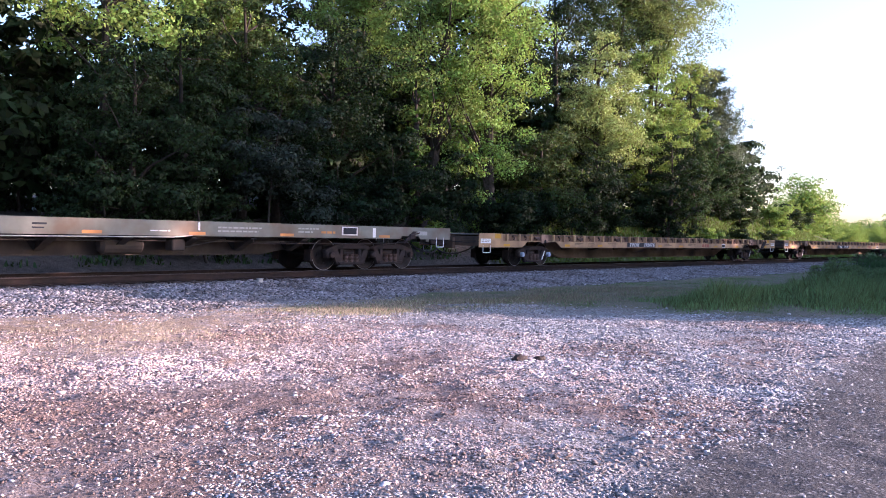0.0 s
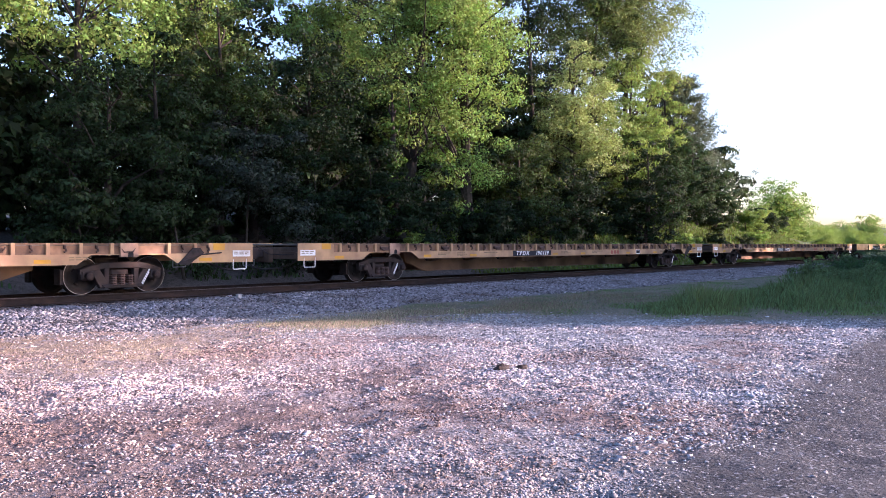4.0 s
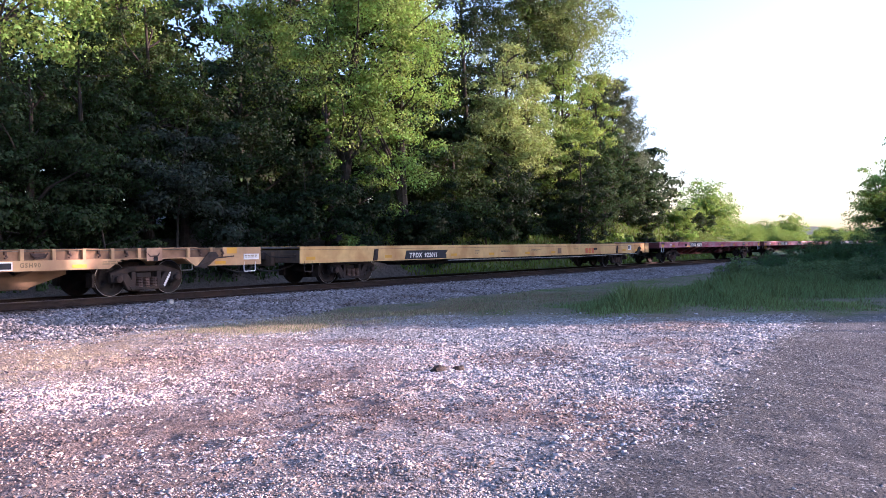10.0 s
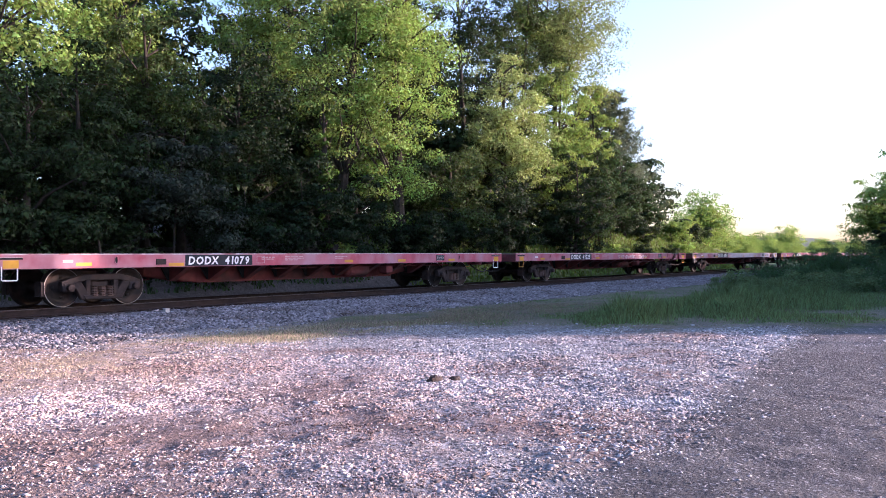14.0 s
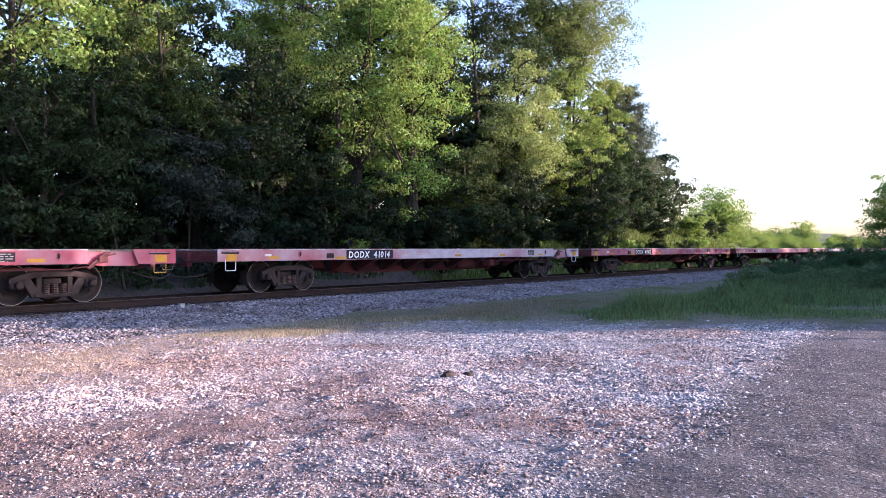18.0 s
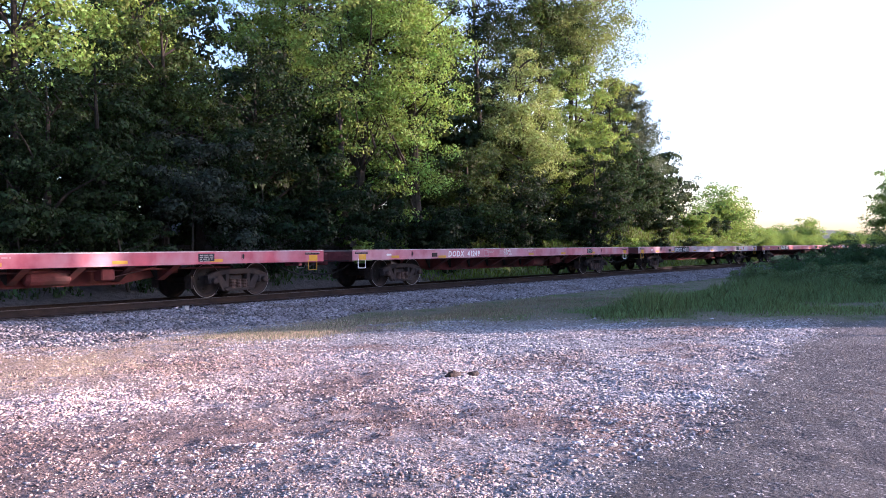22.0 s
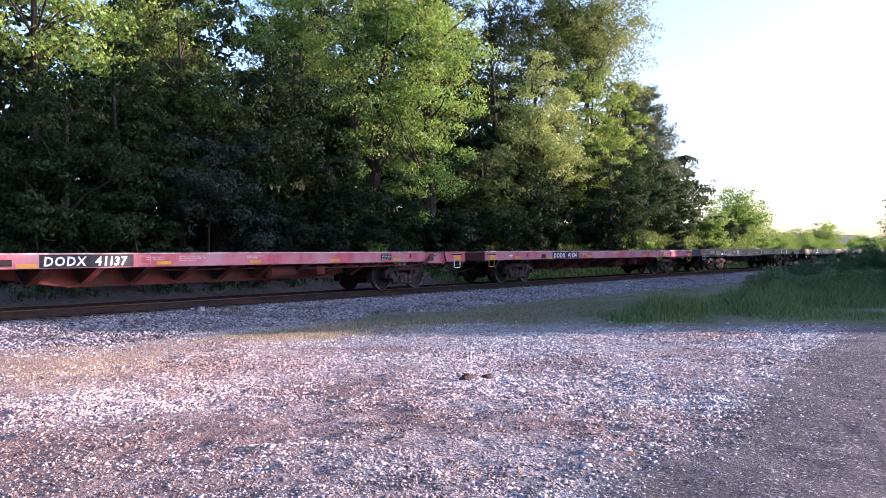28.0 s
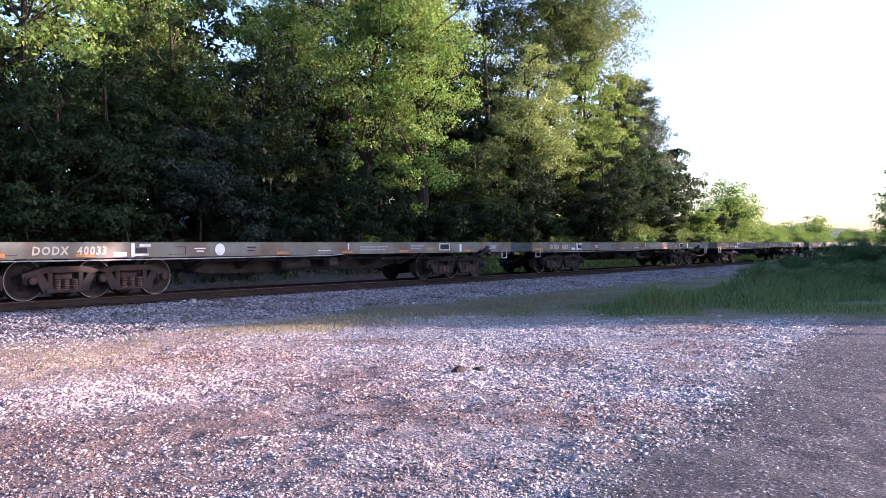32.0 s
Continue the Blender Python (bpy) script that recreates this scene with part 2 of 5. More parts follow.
CAST = material("grimy_cast_steel", (0.034, 0.028, 0.028), 0.75, 0.1, vary=0.35, scale=8, stain=(0.056, 0.038, 0.032), stain_amount=0.35, stain_scale=3, bump=0.25, gloss=0.15)
BLACK = material("black_grime", (0.022, 0.021, 0.022), 0.8, vary=0.3, bump=0.2, gloss=0.15)
UNDER_DARK = material("sooty_brown_underframe", (0.055, 0.046, 0.042), 0.8, vary=0.25, scale=5, stain=(0.03, 0.026, 0.025), stain_amount=0.4, bump=0.15)
CREAM_PAINT = material("cream_stencil_paint", (0.62, 0.56, 0.46), 0.65, vary=0.1, scale=20, stain=(0.3, 0.27, 0.24), stain_amount=0.3, stain_scale=8, bump=0.05)
WHEEL_STEEL = material("dark_wheel_steel", (0.021, 0.018, 0.018), 0.65, 0.4, vary=0.25, scale=10, stain=(0.05, 0.034, 0.028), stain_amount=0.3, stain_scale=3, bump=0.1, gloss=0.25)
WHEEL_RIM = material("bright_wheel_rim", (0.36, 0.33, 0.31), 0.5, 0.2, vary=0.15, bump=0.05)
PLANK = material("grey_deck_planks", (0.19, 0.165, 0.14), 0.9, vary=0.3, scale=9, stain=(0.09, 0.075, 0.06), bump=0.4, island=0.3)
PANEL_BLACK = material("black_stencil_panel", (0.02, 0.022, 0.03), 0.55, vary=0.2, bump=0.05)
WHITE_PAINT = material("white_stencil_paint", (0.78, 0.77, 0.76), 0.6, vary=0.06, scale=20, stain=(0.5, 0.45, 0.42), stain_amount=0.2, bump=0.05)
AMBER = material("amber_reflector_tape", (0.62, 0.33, 0.03), 0.65, vary=0.12, stain=(0.45, 0.25, 0.06), bump=0.05)
ORANGE = material("orange_paint", (0.55, 0.24, 0.07), 0.55, vary=0.15, stain=(0.35, 0.16, 0.07), bump=0.05)
LOGO_RED = material("faded_dark_red_paint", (0.36, 0.11, 0.07), 0.6, vary=0.1, bump=0.05)
LOGO_ORANGE = material("orange_red_paint", (0.55, 0.14, 0.06), 0.6, vary=0.1, bump=0.05)
FAINT = material("faint_dark_stencil", (0.22, 0.16, 0.09), 0.65, vary=0.1, bump=0.03)
FAINT_RED = material("faint_pink_stencil", (0.50, 0.33, 0.34), 0.65, vary=0.1, bump=0.03)
# Pale colour that paints the sunlit top edge, mixed with worn paint.
LIT_WORN = material("paint_worn_to_a_pale_edge", (0.60, 0.53, 0.55), 0.5, vary=0.25, scale=9, stain=(0.35, 0.13, 0.14), stain_amount=0.38, stain_scale=2.2, bump=0.05)
PALE_GREY = material("pale_grey_paint", (0.36, 0.35, 0.33), 0.6, vary=0.1, bump=0.05)
BLUE_CAP = material("pale_blue_bearing_paint", (0.42, 0.50, 0.66), 0.55, vary=0.2, scale=20, stain=(0.15, 0.14, 0.15), stain_amount=0.3, stain_scale=6, bump=0.05)
RUBBER = material("black_rubber_hose", (0.02, 0.02, 0.02), 0.6, vary=0.2, bump=0.1)
BARK = material("grey_brown_bark", (0.045, 0.037, 0.03), 0.9, vary=0.4, scale=9, stain=(0.03, 0.028, 0.022), bump=0.6, bump_scale=25)
LEAF_MID = leaf_material("green_leaves", (0.172, 0.265, 0.066), (0.34, 0.51, 0.07), 0.55)
LEAF_BRIGHT = leaf_material("fresh_yellow_green_leaves", (0.165, 0.238, 0.058), (0.33, 0.47, 0.07), 0.5)
# The wood's shade is put into the colour of these two dark leaves.
LEAF_DARKENED = leaf_material("dark_green_leaves", (0.030, 0.046, 0.019), (0.052, 0.082, 0.019), 0.65)
LEAF_DEEP_SHADE = leaf_material("very_dark_green_leaves", (0.015, 0.027, 0.012), (0.024, 0.045, 0.012), 0.65)
LEAF_DULL = leaf_material("mid_green_leaves", (0.162, 0.228, 0.058), (0.31, 0.43, 0.065), 0.55)
LEAF_OLIVE = leaf_material("olive_flowering_leaves", (0.225, 0.278, 0.10), (0.32, 0.41, 0.085), 0.6)
# Grey-green leaves, darkened too for the shade of the wood.
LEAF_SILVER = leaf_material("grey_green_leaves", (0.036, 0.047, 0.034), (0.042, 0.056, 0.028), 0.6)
NEEDLE = leaf_material("pine_needles", (0.095, 0.118, 0.075), (0.11, 0.15, 0.06), 0.4)
# Green toned down for trees that stand in part shade.
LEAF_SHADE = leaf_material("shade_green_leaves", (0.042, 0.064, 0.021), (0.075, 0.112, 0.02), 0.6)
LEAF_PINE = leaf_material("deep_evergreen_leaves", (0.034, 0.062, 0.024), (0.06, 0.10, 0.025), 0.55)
LEAF_PALE = leaf_material("pale_olive_green_leaves", (0.165, 0.20, 0.07), (0.25, 0.32, 0.065), 0.55)
LEAF_IVY = leaf_material("ivy_leaves", (0.07, 0.125, 0.03), (0.12, 0.21, 0.03), 0.5)
GRASS = leaf_material("green_grass", (0.115, 0.165, 0.07), (0.18, 0.26, 0.08), 0.55)
WEED = leaf_material("dark_weed_leaves", (0.05, 0.095, 0.04), (0.09, 0.16, 0.045), 0.5)
BANK_GRASS = leaf_material("deep_green_bank_grass", (0.085, 0.125, 0.03), (0.15, 0.22, 0.03), 0.5)
# Dead grass in two tones, dull for shade and bright tan for sun.
SHADE_GRASS = leaf_material("dull_grey_olive_grass", (0.225, 0.195, 0.145), (0.22, 0.195, 0.125), 0.45, 0.04)
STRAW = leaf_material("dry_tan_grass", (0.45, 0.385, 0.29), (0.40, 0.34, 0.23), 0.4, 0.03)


# ---- geometry helpers ----
def arrays_mesh(name, verts, faces, mat):
    """One mesh from an array of places and an array of quads or triangles."""
    me = bpy.data.meshes.new(name)
    verts, faces = np.ascontiguousarray(verts, dtype=np.float32), np.ascontiguousarray(faces, dtype=np.int32)
    k = faces.shape[1]
    me.vertices.add(len(verts))
    me.vertices.foreach_set("co", verts.ravel())
    me.loops.add(faces.size)
    me.loops.foreach_set("vertex_index", faces.ravel())
    me.polygons.add(len(faces))
    me.polygons.foreach_set("loop_start", np.arange(0, faces.size, k, dtype=np.int32))
    me.update(calc_edges=True)
    me.materials.append(mat)
    return me


def box(bm, x0, x1, y0, y1, z0, z1, bevel=0.0, m=None):
    made = bmesh.ops.create_cube(bm, size=1.0)["verts"]
    for v in made:
        v.co = Vector(((x0 + x1) / 2 + v.co.x * (x1 - x0), (y0 + y1) / 2 + v.co.y * (y1 - y0), (z0 + z1) / 2 + v.co.z * (z1 - z0)))
        if m is not None:
            v.co = m @ v.co
    if bevel:
        edges = list({e for v in made for e in v.link_edges})
        bmesh.ops.bevel(bm, geom=edges, offset=bevel, segments=1, affect="EDGES")
    return bm


def prism(bm, outline, y0, y1, axis="y"):
    """An outline in the x-z plane (or y-z, for axis x), drawn out between y0 and y1."""
    put = (lambda a, b, c: (a, c, b)) if axis == "y" else (lambda a, b, c: (c, a, b))
    lo = [bm.verts.new(put(a, b, y0)) for a, b in outline]
    hi = [bm.verts.new(put(a, b, y1)) for a, b in outline]
    k = len(outline)
    bm.faces.new(lo)
    bm.faces.new(hi[::-1])
    for i in range(k):
        bm.faces.new((lo[i], hi[i], hi[(i + 1) % k], lo[(i + 1) % k]))
    bmesh.ops.recalc_face_normals(bm, faces=bm.faces[:])
    return bm


def tube(bm, points, radii, sides=6):
    """A round bar along points."""
    rings = []
    pts = [Vector([float(q) for q in p]) for p in points]
    if isinstance(radii, (int, float)):
        radii = [radii] * len(pts)
    for i, p in enumerate(pts):
        d = (pts[min(i + 1, len(pts) - 1)] - pts[max(i - 1, 0)]).normalized()
        a = d.orthogonal().normalized() if i == 0 else (rings_axis - rings_axis.project(d)).normalized()
        rings_axis = a
        b = d.cross(a)
        rings.append([bm.verts.new(p + float(radii[i]) * (math.cos(t) * a + math.sin(t) * b)) for t in (2 * math.pi * k / sides for k in range(sides))])
    for r, s in zip(rings, rings[1:]):
        for k in range(sides):
            bm.faces.new((r[k], r[(k + 1) % sides], s[(k + 1) % sides], s[k]))
    bm.faces.new(rings[0][::-1])
    bm.faces.new(rings[-1])
    return bm


def lathe(bm, profile, y_sign=1, sides=28, centre=(0, 0, 0)):
    """A profile of (radius, y) turned round the y axis."""
    rings = []
    for r, y in profile:
        rings.append([bm.verts.new((centre[0] + r * math.cos(2 * math.pi * k / sides), centre[1] + y * y_sign, centre[2] + r * math.sin(2 * math.pi * k / sides))) for k in range(sides)])
    for r, s in zip(rings, rings[1:]):
        for k in range(sides):
            bm.faces.new((r[k], r[(k + 1) % sides], s[(k + 1) % sides], s[k]))
    return bm


def part(name, bm, mat, parent, label="", at=None):
    """Links a bmesh as one mesh object under a thing or a part."""
    me = bpy.data.meshes.new(name)
    bm.normal_update()
    bm.to_mesh(me)
    bm.free()
    for one in mat if isinstance(mat, tuple) else (mat,):
        me.materials.append(one)
    ob = new(name, me)
    ob.parent = parent
    if at is not None:
        ob.matrix_basis = at
    return tagged(ob, label) if label else ob


def part_again(ob, parent, at):
    """The same piece once more, on the same mesh."""
    two = new(ob.name.split(".")[0], ob.data)
    two.parent, two.matrix_basis = parent, at
    if "label" in ob:
        two["label"] = ob["label"]
    return two


LETTERS = {}  # outlines already made, by letter, height and slant


def lettering(text, height, mat, parent, at, shear=0.12, width=1.0, label=""):
    """A raised painted letter, as a mesh in the plane of the side."""
    key = (text, height, shear, mat.name)
    if key not in LETTERS:
        cu = bpy.data.curves.new("letter", "FONT")
        cu.body, cu.size, cu.shear, cu.extrude, cu.resolution_u = text, height * 1.38, shear, 0.0015, 2
        cu.offset = height * 0.04
        tmp = bpy.data.objects.new("letter", cu)
        me = tmp.to_mesh().copy()
        tmp.to_mesh_clear()
        bpy.data.objects.remove(tmp)
        me.materials.clear()
        me.materials.append(mat)
        LETTERS[key] = me
    ob = new("letter", LETTERS[key])
    ob.parent = parent
    ob.matrix_basis = at @ Matrix.Diagonal((width, 1, 1, 1))
    return tagged(ob, label or "painted letter")


# ---- ground: one sheet from the lot over the ballast bed to the wooded bank and the horizon ----
TRACK_Y, RAIL_Z = 19.22, 0.38


def bank_height(x):
    return float(np.interp(x, [-60, 20, 38, 72, 100, 140], [1.6, 1.8, 3.3, 3.3, 1.0, 0.1]))


def ground_z(x, y):
    b = bank_height(x)
    z = float(np.interp(y, [14.0, 15.0, 16.7, 17.1, 21.3, 22.4, 23.0, 24.5, 27.5, 34, 60], [0, 0.04, 0.165, 0.185, 0.185, 0.0, 0.02, 0.35 * b, b, b * 1.15, b * 1.4]))
    if y < 14.5 and abs(x) < 45 and y > -30:
        fade = min(1, max(0, (14.5 - y)))
        rut = max(0.0, 1 - math.hypot(x - 4.6, y - 5.6) / 5.0)
        z += fade * (0.035 * noise.noise(Vector((x * 0.45, y * 0.6, 0))) + 0.020 * noise.noise(Vector((x * 1.7, y * 2.1, 3))) + 0.024 * noise.noise(Vector((x * 4.5 + y * 1.5, y * 4.2 - x, 8))) - 0.032 * rut * (1 - 3 * abs(noise.noise(Vector((x * 1.1 - y * 0.7, y * 1.6 + x * 0.5, 31))))))
    return z


xs = np.concatenate([[-900, -400, -150, -80], np.arange(-40, 0, 2.0), np.arange(0, 13, 0.09), np.arange(13, 24, 0.2), np.arange(24, 60, 0.8), np.arange(60, 140, 4), [150, 200, 300, 500, 900, 1600]])
ys = np.concatenate([[-900, -300, -100], np.arange(-40, 0, 2.0), np.arange(0, 12, 0.09), np.arange(12, 28, 0.25), np.arange(28, 60, 2), [70, 100, 200, 500, 1600]])
gv = np.array([(x, y, ground_z(x, y)) for y in ys for x in xs])
nx = len(xs)
idx = np.arange(len(gv)).reshape(len(ys), nx)
gf = np.stack([idx[:-1, :-1], idx[:-1, 1:], idx[1:, 1:], idx[1:, :-1]], -1).reshape(-1, 4)
ground = new("ground", arrays_mesh("ground", gv, gf, GROUND))
ground.data.polygons.foreach_set("use_smooth", [True] * len(ground.data.polygons))
tagged(ground, "pale gravel lot with dirt patches, weedy verge and wooded bank", "ground", kind="structure")

rng = np.random.default_rng(7)
SHARD_V = np.array([(1, 0, 0), (-1, 0, 0), (0, 1, 0), (0, -1, 0), (0, 0, 1), (0, 0, -1)], float) * 1.25
SHARD_F = np.array([(4, 0, 2), (4, 2, 1), (4, 1, 3), (4, 3, 0), (5, 2, 0), (5, 1, 2), (5, 3, 1), (5, 0, 3)])


def rotations(n):
    """n random rotation matrices."""
    q = rng.normal(size=(n, 4))
    q /= np.linalg.norm(q, axis=1)[:, None]
    w, x, y, z = q.T
    return np.stack([1 - 2 * (y * y + z * z), 2 * (x * y - z * w), 2 * (x * z + y * w), 2 * (x * y + z * w), 1 - 2 * (x * x + z * z), 2 * (y * z - x * w), 2 * (x * z - y * w), 2 * (y * z + x * w), 1 - 2 * (x * x + y * y)], -1).reshape(n, 3, 3)


def stones(name, places, sizes, mat, label, flat=0.55):
    """Broken angular stones, half sunk where they lie."""
    k = len(places)
    v = (SHARD_V[None] * (0.65 + 0.6 * rng.random((k, 6, 1))) + rng.normal(0, 0.22, (k, 6, 3))) * rng.uniform(0.5, 1.0, (k, 1, 3)) * sizes[:, None, None] * 0.62
    v = np.einsum("kij,kvj->kvi", rotations(k), v)
    v[:, :, 2] *= flat
    a, t = rng.uniform(0, 2 * math.pi, k), rng.normal(0, 0.28, k)
    tilt = t[:, None] * (v[:, :, 0] * np.cos(a)[:, None] + v[:, :, 1] * np.sin(a)[:, None])
    v[:, :, 2] += tilt
    v[:, :, 2] -= 0.10 * sizes[:, None]
    v += places[:, None, :]
    f = SHARD_F[None] + 6 * np.arange(k)[:, None, None]
    ob = new(name, arrays_mesh(name, v.reshape(-1, 3), f.reshape(-1, 3), mat))
    return tagged(ob, label, "gravel", kind="stuff")


BARE = ((4.2, 6.0, 1.9), (7.0, 6.8, 1.2), (3.4, 6.6, 1.8), (6.1, 5.0, 0.8), (9.8, 5.6, 0.8), (3.0, 4.4, 1.5), (7.0, 3.6, 0.9), (6.2, 11.2, 2.4))
# loose stones of the lot: thick where it is gravelled, thin on dirt and on the road
want, pts = 92000, []
while len(pts) < want:
    r, a = 3.6 + 16.0 * rng.random(), rng.uniform(radians(0), radians(70))
    x, y = r * math.cos(a), r * math.sin(a)
    if y > 14.2 or x > 26:
        continue
    wobble = 2.0 * noise.noise(Vector((x * 0.5, y * 0.5, 9)))
    keep = 0.95 if y - 0.11 * x + wobble * 0.15 + 0.22 * rng.normal() > 1.95 else 0.035
    patch = noise.noise(Vector((x * 0.42, y * 0.55, 5)))
    patch += 0.5 * noise.noise(Vector((x * 1.5, y * 1.9, 15)))
    keep *= min(1.0, max(0.16, 0.8 - 2.2 * patch))
    for cx, cy, rr in BARE:
        if math.hypot(x - cx, y - cy) < rr * (1 + 0.25 * wobble):
            keep *= 0.5
    if y > 11.2 + wobble * 0.4:
        keep *= 0.45
    if x + 0.55 * y > 20 + wobble and y > 5:
        keep *= 0.08
    if rng.random() < keep:
        pts.append((x, y, ground_z(x, y) + 0.004))
pts = np.array(pts)
size = np.clip(rng.lognormal(0, 0.42, len(pts)) * np.interp(np.hypot(pts[:, 0], pts[:, 1]), [4, 7, 10, 16], [0.0145, 0.0205, 0.0275, 0.034]), 0.007, 0.07)
# stones inside the painted warm pool take the rosy tone
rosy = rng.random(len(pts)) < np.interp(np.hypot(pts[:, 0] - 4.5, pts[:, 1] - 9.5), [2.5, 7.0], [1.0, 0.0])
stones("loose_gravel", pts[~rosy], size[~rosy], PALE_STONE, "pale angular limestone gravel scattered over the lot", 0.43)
stones("loose_gravel", pts[rosy], size[rosy], WARM_LIT_STONE, "pale gravel toned rosy as warmly lit, trodden into brown earth", 0.43)
# larger flakes washed up along the edge of the road
k = 1500
fx = 3.6 + 11.5 * rng.random(k)
fy = 2.05 + 0.11 * fx + np.abs(rng.normal(0, 0.55, k)) + np.array([0.45 * noise.noise(Vector((x * 0.9, 4, 1))) for x in fx])
pts = np.array([(x, y, ground_z(x, y) + 0.006) for x, y in zip(fx, fy)])
stones("gravel_flakes", pts, np.clip(rng.lognormal(math.log(0.034), 0.4, k), 0.016, 0.075), PALE_STONE, "larger pale stone flakes along the edge of the road", 0.4)
# crumbs of dug-up earth where the gravel is thin
k = 17000
which = rng.integers(0, len(BARE), k)
bare = np.array(BARE)[which]
ang, rad = rng.uniform(0, 2 * math.pi, k), np.sqrt(rng.random(k)) * 1.25
cx, cy = bare[:, 0] + np.cos(ang) * rad * bare[:, 2], bare[:, 1] + np.sin(ang) * rad * bare[:, 2]
ok = (cy > 2.4) & (cy < 13.5) & (np.array([noise.noise(Vector((x * 2.2, y * 2.8, 21))) for x, y in zip(cx, cy)]) > -0.12)
pts = np.array([(x, y, ground_z(x, y) + 0.004) for x, y in zip(cx[ok], cy[ok])])
crumbs = stones("earth_crumbs", pts, np.clip(rng.lognormal(0, 0.5, len(pts)) * 0.014, 0.006, 0.055), EARTH, "brown crumbs of earth lying between the gravel", 0.6)

bx = 4.5 + 75 * rng.random(40000) ** 2.3
by = rng.uniform(13.6, 18.0, len(bx))
edge = np.array([14.0 + 0.7 * noise.noise(Vector((x * 0.4, 1, 2))) for x in bx])
bx, by = bx[by > edge], by[by > edge]
pts = np.array([(x, y, ground_z(x, y) + 0.012) for x, y in zip(bx, by)])
stones("ballast", pts, np.clip(rng.lognormal(math.log(0.060), 0.3, len(pts)), 0.035, 0.14), GREY_STONE, "grey crushed-stone ballast sloping down from the track")
bx, by = rng.uniform(6, 60, 5000), rng.uniform(17.5, 22.0, 5000)
pts = np.array([(x, y, ground_z(x, y) + 0.008) for x, y in zip(bx, by)])
stones("ballast", pts, rng.uniform(0.035, 0.07, len(pts)), GREY_STONE, "grey crushed-stone ballast between the ties")

# ---- track ----
track = tagged(new("track"), "railway track of rusty rails on dark timber ties", "track", kind="structure")
X0, X1 = -45.0, 330.0
for y in (TRACK_Y - 0.7525, TRACK_Y + 0.7525):
    bm = bmesh.new()
    prism(bm, [(y - 0.07, RAIL_Z - 0.17), (y + 0.07, RAIL_Z - 0.17), (y + 0.07, RAIL_Z - 0.155), (y + 0.012, RAIL_Z - 0.135), (y + 0.012, RAIL_Z - 0.045), (y + 0.035, RAIL_Z - 0.035), (y + 0.035, RAIL_Z - 0.012), (y - 0.035, RAIL_Z - 0.012), (y - 0.035, RAIL_Z - 0.035), (y - 0.012, RAIL_Z - 0.045), (y - 0.012, RAIL_Z - 0.135), (y - 0.07, RAIL_Z - 0.155)], X0, X1, "x")
    rail = part("rail", bm, RAIL_STEEL, track, "rusty steel rail")
    bm = bmesh.new()
    box(bm, X0, X1, y - 0.034, y + 0.034, RAIL_Z - 0.014, RAIL_Z, 0.004)
    part("rail_head", bm, RAIL_TOP, rail, "polished rail head")


# ---- plants ----
def leaf_quads(centres, normals, sizes, slim=0.55):
    """A pointed leaf at each place, facing about along its normal."""
    k = len(centres)
    nrm = normals / np.linalg.norm(normals, axis=1)[:, None]
    a = np.cross(nrm, rng.normal(size=(k, 3)))
    a /= np.linalg.norm(a, axis=1)[:, None] + 1e-9
    b = np.cross(nrm, a)
    s = sizes[:, None]
    droop = nrm * s * 0.18
    v = np.stack([centres - a * s * 0.5 - droop, centres - b * s * slim * 0.5, centres + a * s * 0.5 - droop, centres + b * s * slim * 0.5], 1)
    return v.reshape(-1, 3), np.arange(4 * k).reshape(k, 4)


def clump_points(clumps, count):
    """Places and outward ways of leaves, spread over clumps of (centre, radius)."""
    c = np.array([p for p, r in clumps])
    rad = np.array([r if np.ndim(r) else (r, r, r * 0.8) for p, r in clumps], float)
    vol = rad.prod(1) ** (2 / 3)
    which = rng.choice(len(c), count, p=vol / vol.sum())
    d = rng.normal(size=(count, 3))
    d /= np.linalg.norm(d, axis=1)[:, None]
    d[:, 2] = np.where((d[:, 2] < -0.25) & (rng.random(count) < 0.6), -d[:, 2], d[:, 2])
    out = rng.random(count) ** 0.26
    ragged = 1 + 0.30 * np.sin(d[:, 0] * 9 + which) * np.cos(d[:, 2] * 8 + which * 2)
    return c[which] + d * rad[which] * (out * ragged)[:, None], d


